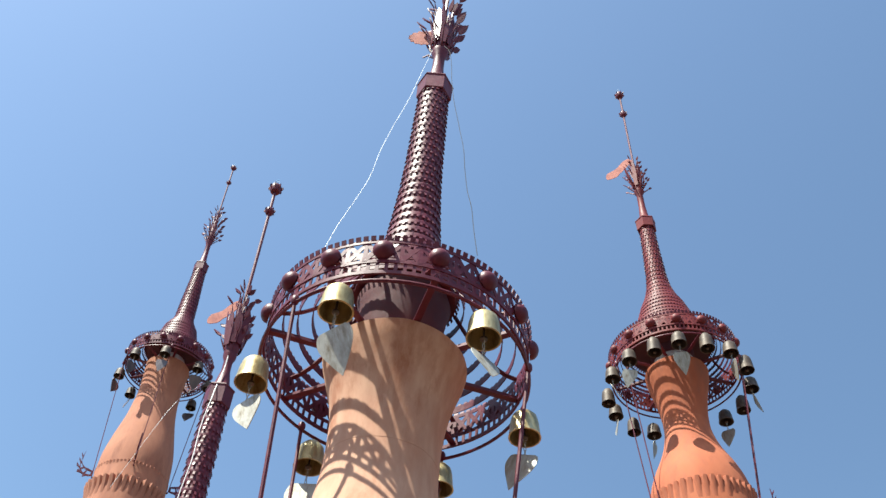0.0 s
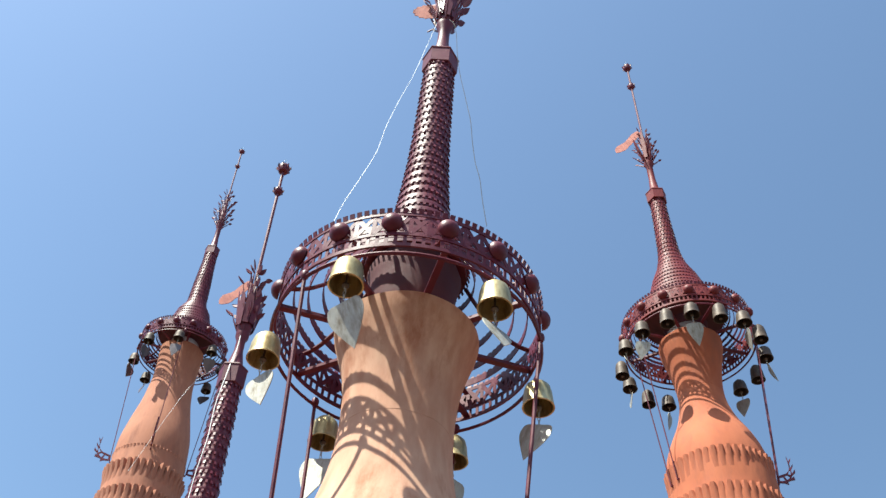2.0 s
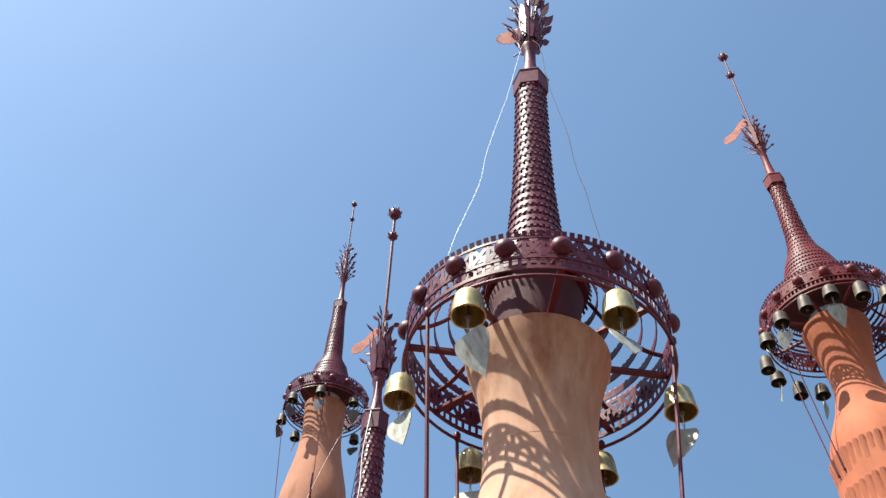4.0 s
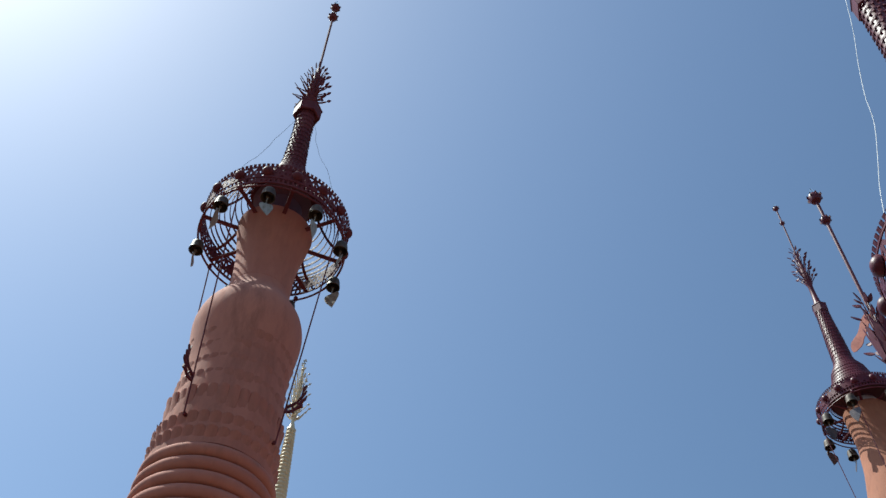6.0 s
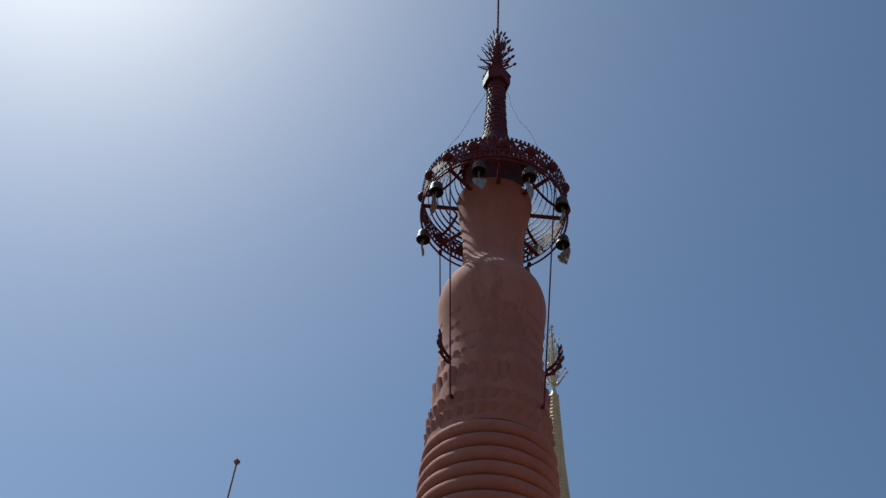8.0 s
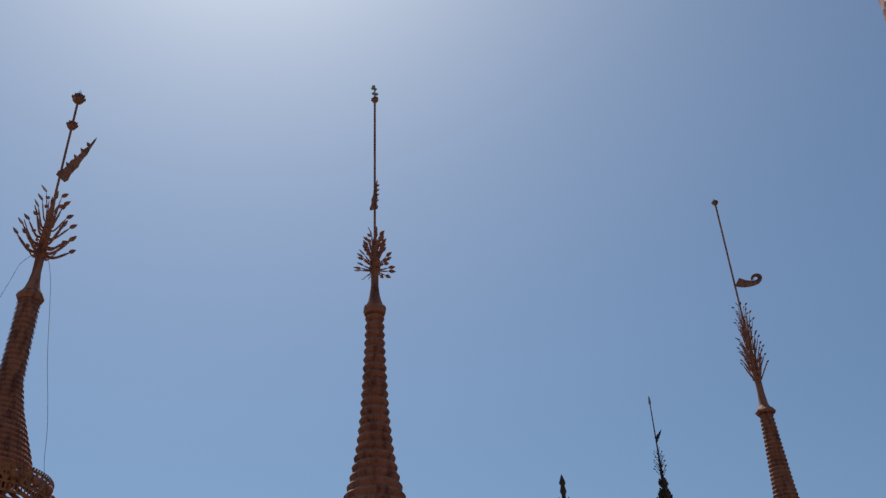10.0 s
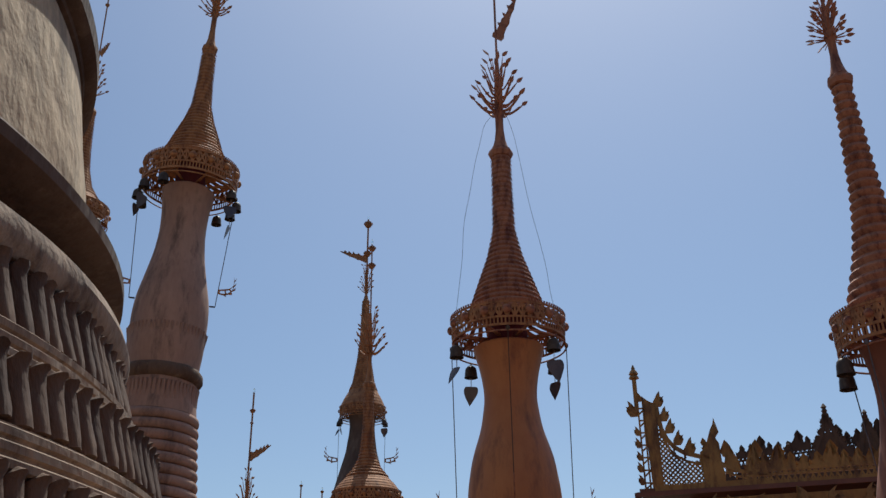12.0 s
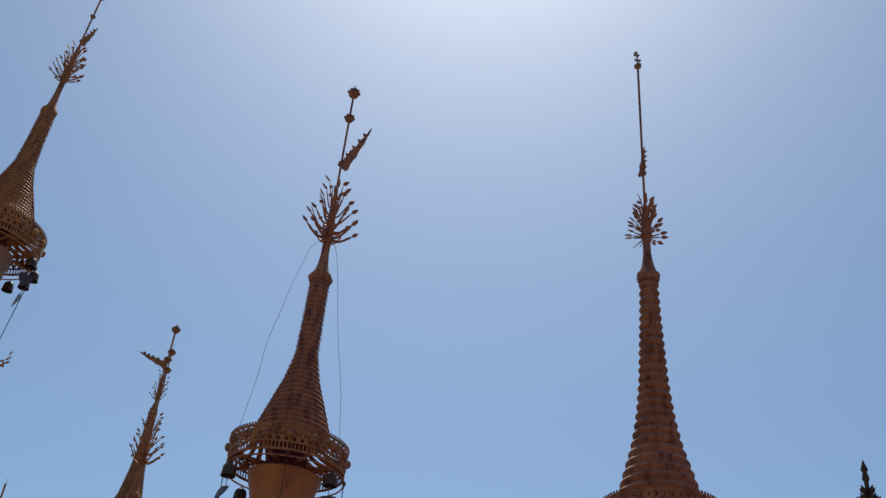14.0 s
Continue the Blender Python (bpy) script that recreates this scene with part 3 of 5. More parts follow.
    if style == "open":
        # flat hoops that step up to the foot of the spire
        n, tall = hoops
        for i in range(n):
            u = (i + 0.5) / n
            r = R * 0.95 + (base_r - R * 0.95) * u
            z = H * 0.75 + (L(base_z) - H * 0.75) * u ** 1.9
            bm = bmesh.new()
            hoop(bm, r, z, z + tall, 0.004, 56)
            k2 = int(2 * math.pi * r / 0.03)
            for j in range(k2):
                a = 2 * math.pi * j / k2
                c = Vector((math.cos(a), math.sin(a), 0))
                bar(bm, c * r + UP * (z + tall - 0.002), c * (r + 0.003) + UP * (z + tall + 0.011), 0.016, 0.003, c)
            part("hoop", bm, dark, ob)
        ribs = 8
        for j in range(ribs):
            bm = bmesh.new()
            a = 2 * math.pi * (j + 0.5) / ribs + turn
            c = Vector((math.cos(a), math.sin(a), 0))
            prev = None
            for i in range(9):
                u = i / 8
                p = c * (R * 0.97 + (base_r - R * 0.97) * u) + UP * (H * 0.72 + (L(base_z) - H * 0.72) * u ** 1.9)
                if prev:
                    bar(bm, prev, p, 0.02, 0.006, c + UP)
                prev = p
            part("rib", bm, dark, ob)
        zt = max(H + 0.05, L(base_z) - 0.04)
        rmax = max(base_r, 0.165) * bowl
        cup = [(0.05 + (rmax - 0.05) * u ** 0.24, -0.05 + u * (zt * 0.85 + 0.05)) for u in (0.0, 0.06, 0.15, 0.28, 0.42, 0.58, 0.75, 0.9, 1.0)] + [(base_r * 0.88, zt), (base_r * 0.8, L(base_z) + 0.02)]
        part("cup", lathe(cup, 32), SHADE_MAROON, ob, "maroon sheet-metal bowl, toned dark for the shade under the spire")
    else:
        part("cup", lathe([(0.08, -0.06), (0.16, -0.04), (0.175, 0.0), (0.17, 0.06), (0.14, L(base_z) + 0.03)], 24), MAROON_DARK, ob)
    # spire
    top_z = L(collar) - 0.04
    z0 = L(base_z)
    rows = [(r, L(z)) for r, z in cone]
    n = int((top_z - z0) / (0.058 if style == "open" else 0.05 if style == "ribbed" else 0.075))
    prof = []
    fins = bmesh.new()
    for i in range(n):
        za, zb = z0 + (top_z - z0) * i / n, z0 + (top_z - z0) * (i + 1) / n
        h = zb - za
        ra, rc = curve_at(rows, za), curve_at(rows, zb)
        if style == "open":
            prof += [(ra * 0.962, za), (ra * 0.965, za + h * 0.42), (ra * 1.0, za + h * 0.5), (ra * 0.995, za + h * 0.8), (ra * 0.98, za + h * 0.9)]
            k2 = max(14, int(2 * math.pi * ra / 0.026))
            for j in range(k2):
                a = 2 * math.pi * (j + 0.5 * (i % 2)) / k2
                c = Vector((math.cos(a), math.sin(a), 0))
                p = c * ra * 0.985 + UP * (za + h * 0.52)
                q = c * (ra + 0.006) + UP * (za + h * 0.12)
                bar(fins, p, q, 0.012, 0.004, c)
        elif style == "ribbed":
            prof += [(ra * 0.985, za), (ra + 0.003, za + h * 0.25), (ra + 0.006, za + h * 0.5), ((ra + rc) / 2 + 0.004, za + h * 0.8)]
            k2 = max(14, int(2 * math.pi * ra / 0.032))
            for j in range(k2):
                a = 2 * math.pi * (j + 0.5 * (i % 2)) / k2
                c = Vector((math.cos(a), math.sin(a), 0))
                p = c * (ra + 0.004) + UP * (za + h * 0.55)
                bar(fins, p, p + c * 0.012 - UP * h * 0.35, 0.016, 0.004, c)
        else:
            for k in range(5):
                t = math.pi * k / 4
                prof.append((ra + (rc - ra) * k / 4 - 0.014 + 0.028 * math.sin(t), za + h * k / 4.4))
    prof += [(curve_at(rows, top_z), top_z), (curve_at(rows, top_z) * 0.9, top_z + 0.03)]
    if style == "open":
        prof = [(q[0], q[1]) for q in prof]
    part("spire", lathe(prof, 40), mat, ob)
    if len(fins.verts):
        tagged(part("fin_trim", fins, dark, ob), kind="stuff")
    else:
        fins.free()
    # collar and neck
    cz = L(collar)
    cr = collar_r
    if style == "open":
        part("collar", lathe([(cr * 0.72, cz - 0.062), (cr * 0.95, cz - 0.07), (cr * 1.04, cz - 0.064), (cr * 1.06, cz + 0.05), (cr * 1.12, cz + 0.056), (cr * 1.10, cz + 0.064), (cr * 0.4, cz + 0.068)], 6), mat, ob, smooth=20)
    else:
        part("collar", lathe([(cr * 0.7, cz - 0.05), (cr * 0.95, cz - 0.04), (cr * 1.1, cz), (cr * 1.0, cz + 0.03), (cr * 0.6, cz + 0.055), (cr * 0.45, cz + 0.09)], 8), mat, ob, smooth=20)
    f0, f1 = L(flower[0]), L(flower[1])
    part("neck", lathe([(cr * 0.8, cz + 0.045), (cr * 0.62, cz + 0.09), (cr * 0.48, cz + 0.15), (cr * 0.36, (cz + f0) / 2 + 0.03), (cr * 0.36, f0 - 0.06), (cr * 0.52, f0 - 0.03), (cr * 0.55, f0), (cr * 0.2, f0 + 0.02)], 12), mat, ob)
    # spray of leaves
    tiers = len(stems)
    for i, count in enumerate(stems):
        u = i / max(tiers - 1, 1)
        length = flower_r * (1.0 - taper * u)
        me = stem_mesh(length, (f1 - f0) * upright * (0.65 + 0.6 * u), leaf + 0.02 * flower_r, mat)
        for j in range(count):
            a = 2 * math.pi * (j + rnd.uniform(-0.25, 0.25)) / count + i * 0.5
            part("stem", me, None, ob, m=Matrix.Rotation(a, 4, "Z") @ Matrix.Translation((0.012, 0, f0 + (f1 - f0) * 0.72 * u)) @ Matrix.Rotation(rnd.uniform(-0.22, 0.12) + (0.75 - 0.55 * i if ball and i < 2 else 0.0), 4, "Y"))
    part("core", lathe([(core_r * 0.7, f0), (core_r, f0 + 0.03), (core_r * 0.78, (f0 + f1) / 2), (0.016, f1)], 10), mat, ob)
    # upright sheet blades bundled round the core
    for j in range(blades):
        a = 2 * math.pi * j / blades
        tall = (f1 - f0) * (0.55 + 0.3 * rnd.random())
        blade = plate(bmesh.new(), [(-0.016, 0), (0.016, 0), (0.026, tall * 0.5), (0.02, tall * 0.86), (0.0, tall), (-0.014, tall * 0.8), (-0.024, tall * 0.5)], 0.004)
        part("blade", blade, mat, ob, m=Matrix.Rotation(a, 4, "Z") @ Matrix.Translation((core_r + 0.008, 0, f0 + 0.03 + 0.05 * rnd.random())) @ Matrix.Rotation(rnd.uniform(0.02, 0.2), 4, "Y") @ Matrix.Rotation(math.pi / 2, 4, "Z"))
    # pole, knobs, crystal tip
    tz = L(tip)
    bm = bmesh.new()
    tube(bm, [(0, 0, f1 - 0.05), (0, 0, (f1 + tz) / 2), (0, 0, tz - 0.03)], pole_r, 8)
    part("pole", bm, dark, ob)
    for kz, kr in (knobs if knobs is not None else ((tip - 0.06, 0.042), (tip - 0.42, 0.03))):
        bud = lathe([(pole_r, -kr * 0.95), (kr * 0.7, -kr * 0.75), (kr, -kr * 0.1), (kr * 0.8, kr * 0.6), (pole_r, kr * 0.8)], 10)
        knob = part("knob", bud, dark, ob, m=Matrix.Translation((0, 0, L(kz))))
        me = to_mesh("petal", plate(bmesh.new(), curl(kr * 0.8, kr * 0.5, 0.5), 0.005), dark)
        for j in range(8):
            part("petal", me, None, knob, m=Matrix.Rotation(2 * math.pi * j / 8, 4, "Z") @ Matrix.Translation((kr * 0.75, 0, -kr * 0.3)))
    if star:
        star_ob = part("crystal_star", tube(bmesh.new(), [(0, 0, tz - 0.05), (0, 0, tz + 0.09)], 0.008, 6), PALE_METAL, ob, "ring of clear crystals on the tip")
        me = to_mesh("crystal", lathe([(0.004, -0.02), (0.02, 0.0), (0.004, 0.02)], 6), PALE_METAL)
        for j in range(7):
            a = 2 * math.pi * j / 7
            part("crystal", me, None, star_ob, m=Matrix.Translation((0.06 * math.cos(a), 0, tz + 0.03 + 0.06 * math.sin(a))))
    else:
        part("crystal", lathe([(0.006, tz - 0.03), (0.016, tz - 0.01), (0.02, tz + 0.015), (0.010, tz + 0.045), (0.002, tz + 0.065)], 8), GLASS, ob, "clear crystal drop")
    if vane:
        kind, vz, vl, vh, va, *vt = vane
        bm = bmesh.new()
        {"scroll": scroll_vane, "sheet": sheet_vane, "flame": flame_vane, "fan": fan_vane}[kind](bm, vl, vh)
        blade = part("vane", bm, COPPER_SHEET if kind in ("sheet", "fan") else mat, ob, {"sheet": "pink copper pennant", "fan": "serrated round copper fan"}.get(kind, ""), m=Matrix.Translation((0, 0, L(vz))) @ Matrix.Rotation(va, 4, "Z") @ Matrix.Translation((0.012, 0, 0)) @ Matrix.Rotation(radians(vt[0]) if vt else 0.0, 4, "Y"))
        if kind == "flame":
            for flame in vane_flames(vl, vh):
                part("flame", flame, mat, blade)
    # stay rods, with flame brackets
    if stays:
        rl, zl = stay_low
        for si, a in enumerate(stays):
            c = Vector((math.cos(a), math.sin(a), 0))
            bm = bmesh.new()
            p, q = c * R * 1.0 + UP * -0.03, c * rl + UP * L(zl)
            tube(bm, [p, p.lerp(q, 0.5), q], rod_r, 7)
            lathe([(0.01, -0.02), (0.016, -0.01), (0.016, 0.01), (0.01, 0.02)], 8, bm=bm)
            bmesh.ops.translate(bm, verts=bm.verts[-32:], vec=p)
            bar(bm, q, q - c * 0.06, 0.014, 0.014, (0, 0, 1))
            rod = part("stay_rod", bm, stay_mat or (dark if style == "open" else DARK_TIN), ob)
            if bracket and (bracket_on is None or si in bracket_on):
                bz, bw, bh = bracket
                u = (L(bz) - p.z) / (q.z - p.z)
                bm = side_flame(bmesh.new(), bw, bh)
                part("flame_bracket", bm, dark, rod, m=Matrix.Translation(p.lerp(q, u)) @ Matrix.Rotation(a, 4, "Z"))
    return ob, m


def ring_bells(m, R, angles, kind, leaf, every=1, jitter=0.0, scale=1.0, low=-0.055, seed=1):
    rnd = random.Random(seed)
    kinds = kind if isinstance(kind, tuple) else (kind,)
    for i, a in enumerate(angles):
        a = radians(a) + rnd.uniform(-jitter, jitter)
        p = m @ Vector((R * math.cos(a), R * math.sin(a), low))
        bell(kinds[i % len(kinds)], p, a, leaf if (i % every == 0) else None, scale=scale)


def wire(pts, r, material, name, label, wav=0.012, seed=0):
    rnd = random.Random(seed)
    pts = [Vector(p) for p in pts]
    fine = []
    for i in range(len(pts) - 1):
        for k in range(6):
            fine.append(pts[i].lerp(pts[i + 1], k / 6))
    fine.append(pts[-1])
    for v in fine[1:-1]:
        v += Vector((rnd.uniform(-wav, wav), rnd.uniform(-wav, wav), 0)) * 3
    for _ in range(4):
        fine = [fine[0]] + [(fine[i - 1] + fine[i] * 2 + fine[i + 1]) / 4 for i in range(1, len(fine) - 1)] + [fine[-1]]
    bm = tube(bmesh.new(), fine, r, 5)
    ob = new(name, to_mesh(name, bm, material))
    return tagged(ob, label, "cable")


def sway(m, R, band_top, neck_z, angle, bulge):
    """Points of a loose cable from the neck of an umbrella down to the top of its ring."""
    c = Vector((math.cos(angle), math.sin(angle), 0))
    pts = []
    for i in range(7):
        u = i / 6
        r = 0.03 + (R - 0.03) * u ** (1.0 + bulge)
        pts.append(m @ (c * r + UP * (neck_z + (band_top - neck_z) * u)))
    return pts


rad = radians
# the ground, one unseen sheet to the horizon, dark to hold down bounce light
bm = bmesh.new()
bmesh.ops.create_circle(bm, cap_ends=True, segments=64, radius=3000)
ground = new("ground", to_mesh("ground", bm, SOIL, 0))
tagged(ground, "unseen earth court, darkened for the shade between the stupas", "ground", kind="structure")

# stupa A, the nearest: terracotta shaft, maroon umbrella with brass bells
A = (-0.11, 2.888)
stupa(A, 4.7, 0.022, [(1.1, -1.6), (0.95, -0.9), (0.7, -0.2), (0.5, 0.4), (0.42, 0.8), (0.39, 1.1), (0.385, 1.3), (0.36, 1.45), (0.30, 1.6), (0.245, 1.76), (0.215, 1.92), (0.207, 2.05), (0.207, 2.18), (0.218, 2.29), (0.244, 2.40), (0.276, 2.50), (0.285, 2.545)],
      TERRACOTTA, "terracotta limewashed stupa shaft with a flared bell mouth", petals=((1.0, 1.2, 30, 0.02),), seed=3)
_, mA = umbrella(A, 4.7, 0.022, 0.525, 2.535, 2.715, 4.575, [(0.225, 2.92), (0.19, 3.02), (0.148, 3.14), (0.122, 3.28), (0.110, 3.43), (0.097, 3.64), (0.089, 3.87), (0.085, 4.11), (0.081, 4.40), (0.078, 4.50)], (5.01, 5.45), 6.9, MAROON,
                 "maroon painted metal umbrella finial with round bosses and pierced ring", collar_r=0.092, body_mat=MAROON, turn=rad(-97), stays=(rad(-135), rad(136), rad(-13), rad(66)), stay_low=(0.42, 1.1), rod_r=0.0075, hoops=(5, 0.034), bowl=0.82, blades=9, core_r=0.05,
                 stems=(9, 9, 9, 8, 7), flower_r=0.105, upright=0.42, taper=0.35, leaf=0.055, vane=("fan", 5.17, 0.19, 0.17, rad(176), -5), seed=4)
ring_bells(mA, 0.53, (-112, -53, 11, 67, 128, -172), "brass", "pale", seed=2)


def on_side(angle, rows):
    """Points beside the axis of stupa A: (distance, height) rows at one angle."""
    c = Vector((A[0], A[1], EYE))
    return [c + Vector((r * math.cos(angle), r * math.sin(angle), z)) for r, z in rows]


wire(on_side(rad(-129), ((0.06, 4.95), (0.139, 4.54), (0.206, 4.2), (0.294, 3.84), (0.349, 3.59), (0.37, 3.40), (0.44, 3.145), (0.506, 2.93), (0.546, 2.75))), 0.0012, PLASTIC_WHITE, "light_cable", "thin white cable hanging from the spire neck to the ring", 0.0007, 1)
wire(on_side(rad(-63), ((0.06, 5.0), (0.15, 4.79), (0.203, 4.39), (0.259, 4.05), (0.371, 3.58), (0.404, 3.29), (0.459, 3.05), (0.521, 2.73))), 0.0015, PLASTIC_BLACK, "light_cable", "thin dark cable hanging from the spire neck to the ring", 0.003, 2)

# stupa B: orange shaft, red oxide umbrella with many bells
B = (1.889, 5.917)
stupa(B, 9.6, -0.02, [(1.3, -1.6), (1.15, -0.6), (0.9, 0.6), (0.66, 1.8), (0.5, 2.7), (0.42, 3.4), (0.385, 3.8), (0.374, 4.05), (0.362, 4.19), (0.312, 4.35), (0.232, 4.52), (0.184, 4.69), (0.170, 4.82), (0.184, 4.97), (0.213, 5.13), (0.245, 5.26), (0.254, 5.34)],
      ORANGE, "orange limewashed stupa shaft with a fluted collar and bulb", petals=((3.84, 4.10, 46, 0.022), (3.54, 3.80, 46, 0.024)), rings=(1.9, 3.4, 15), seed=5, collar_top=True)
_, mB = umbrella(B, 9.6, -0.02, 0.52, 5.37, 5.555, 7.25, [(0.36, 5.64), (0.30, 5.75), (0.25, 5.88), (0.20, 6.05), (0.142, 6.195), (0.105, 6.35), (0.09, 6.49), (0.076, 6.85), (0.069, 7.17)], (7.80, 8.25), 9.68, ROSE,
                 "red oxide painted metal umbrella finial hung with many bells", collar_r=0.09, body_mat=MAROON, hoops=(5, 0.024), bowl=0.5, turn=rad(-100), stays=(rad(-155), rad(-168), rad(-22), rad(-8)), stay_low=(0.39, 3.95),
                 bracket=(4.05, 0.10, 0.2), bracket_on=(3,), stems=(8, 8, 7, 7, 6), flower_r=0.10, upright=0.26, leaf=0.030, taper=0.4, blades=6, core_r=0.04, vane=("sheet", 8.34, 0.36, 0.13, rad(158), 38), knobs=((9.6, 0.05), (9.21, 0.042)), seed=6)
ring_bells(mB, 0.565, [-144, -122, -102, -81, -59, -36, -8, 13, 36, 66, 98, 119, 142, 165, -169], ("dark", "cow"), "pale", 2, 0.02, low=-0.075, seed=3)

# stupa C: the tall far one
C = (-3.192, 8.816)
stupa(C, 11.5, -0.013, [(1.7, -1.6), (1.4, -0.2), (1.05, 1.4), (0.75, 2.8), (0.55, 3.9), (0.45, 4.7), (0.40, 5.4), (0.385, 5.83), (0.382, 6.1), (0.368, 6.25), (0.332, 6.45), (0.265, 6.78), (0.236, 7.05), (0.236, 7.25), (0.25, 7.45), (0.255, 7.52)],
      CLAY, "tall clay-red stupa with a petalled collar", petals=((5.87, 5.96, 60, 0.014), (5.48, 5.76, 36, 0.04), (5.22, 5.44, 36, 0.035)), rings=(3.2, 5.1, 18), seed=7, collar_top=True)
_, mC = umbrella(C, 11.5, -0.013, 0.50, 7.50, 7.665, 9.28, [(0.34, 7.75), (0.29, 7.84), (0.24, 7.96), (0.20, 8.12), (0.145, 8.22), (0.115, 8.33), (0.105, 8.63), (0.085, 9.0), (0.078, 9.22)], (9.82, 10.4), 11.55, MAROON,
                 "dark maroon metal umbrella finial on the tall stupa", body_mat=MAROON, hoops=(5, 0.024), bowl=0.5, turn=rad(-90), stays=(rad(-165), rad(-75), rad(15), rad(105)), stay_low=(0.40, 5.9), bracket=(5.95, 0.14, 0.26),
                 stems=(8, 8, 8, 8, 7, 6), flower_r=0.10, upright=0.30, taper=0.45, knobs=((11.49, 0.042), (11.13, 0.034)), seed=8)
ring_bells(mC, 0.51, (-121, -80, -32, 8, 58, 103, 148, -172), "dark", "dark", seed=4)

wire([mC @ Vector((0.5 * math.cos(rad(10)), 0.5 * math.sin(rad(10)), -0.05)), mC @ Vector((0.36, -0.46, -0.75)), mC @ Vector((-0.02, -0.48, -1.95))], 0.0016, PLASTIC_WHITE, "cord", "thin pale cord tied from the ring to the clay shaft", 0.001, 6)

# stupa D: only the spire and its pole rise into view
D = (-1.211, 4.281)
stupa(D, 5.4, -0.008, [(0.9, -1.6), (0.7, -0.9), (0.45, -0.2), (0.34, 0.3), (0.22, 0.7), (0.21, 0.95), (0.25, 1.25)], TERRACOTTA, "low terracotta stupa under a maroon umbrella", seed=9)
_, mD = umbrella(D, 5.4, -0.008, 0.48, 1.25, 1.42, 3.46, [(0.2, 1.85), (0.14, 2.0), (0.10, 2.25), (0.078, 2.6), (0.070, 2.83), (0.068, 3.1), (0.062, 3.4)], (3.80, 4.15), 5.42, MAROON,
                 "maroon metal umbrella finial with a long pole and flag vane", collar_r=0.075, body_mat=MAROON, stems=(9, 9, 9, 8), blades=9, flower_r=0.06, upright=0.55, taper=0.25, leaf=0.042, vane=("sheet", 4.22, 0.24, 0.10, rad(165), 32), knobs=((5.37, 0.046), (5.12, 0.034)), seed=10)
wire([mD @ Vector(p) for p in ((0.0, -0.04, 2.5), (-0.02, -0.09, 2.15), (-0.02, -0.1, 1.7), (-0.04, -0.13, 1.2), (-0.1, -0.3, 0.6), (-0.15, -0.42, 0.2))], 0.003, PLASTIC_WHITE, "light_cable", "thin white cable down a maroon spire", 0.008, 5)

# stupa E: the pink ringed one that stands against the sun
E = (-3.72, 1.668)
stupa(E, 8.5, 0.0, [(1.35, -1.6), (1.2, -0.9), (0.95, -0.1), (0.72, 0.6), (0.56, 1.2), (0.47, 1.6), (0.425, 1.80), (0.393, 2.0), (0.369, 2.28), (0.347, 2.59), (0.335, 2.9), (0.327, 3.08), (0.318, 3.29), (0.308, 3.42), (0.290, 3.65), (0.290, 3.8), (0.303, 3.95), (0.325, 4.12), (0.318, 4.22), (0.285, 4.32), (0.205, 4.41), (0.190, 4.50), (0.190, 4.58), (0.192, 4.76), (0.222, 4.97), (0.246, 5.10), (0.252, 5.14)],
      PINK, "pink limewashed stupa shaft with stacked round mouldings", rings=(1.46, 3.07, 19), petals=((3.83, 3.93, 34, 0.011), (3.72, 3.83, 34, 0.011), (3.60, 3.72, 34, 0.012), (3.47, 3.60, 34, 0.015), (3.27, 3.47, 34, 0.022), (3.17, 3.27, 34, 0.022), (3.08, 3.17, 34, 0.022)), seed=11, petal_edge=0.72)
_, mE = umbrella(E, 8.5, 0.0, 0.485, 5.065, 5.25, 6.755, [(0.235, 5.52), (0.19, 5.66), (0.14, 5.76), (0.105, 5.86), (0.088, 5.96), (0.081, 6.07), (0.070, 6.39), (0.072, 6.7)], (6.96, 7.5), 8.85, MAROON_DARK,
                 "dark maroon metal umbrella finial seen against the sun", collar_r=0.105, body_mat=MAROON_DARK, turn=rad(-40), stays=(rad(-59), rad(30), rad(126), rad(-154)), stay_low=(0.345, 3.25), bracket=(3.47, 0.085, 0.17),
                 stems=(9, 10, 9, 8, 7, 6), flower_r=0.13, upright=0.16, core_r=0.05, leaf=0.03, hoops=(8, 0.018), bowl=0.62, knobs=((8.55, 0.045), (8.76, 0.045)), seed=12)
ring_bells(mE, 0.475, (-35, 4, 43, 82, 130, -178, -125, -74), "dark", "pale", scale=0.78, seed=5)
for ang, kk in ((-75, 1), (60, 2)):
    wire(sway(mE, 0.48, 0.2, 1.8, rad(ang), 0.3), 0.0012, PLASTIC_BLACK, "light_cable", "thin dark cable hanging from the spire neck to the ring", 0.01, kk)

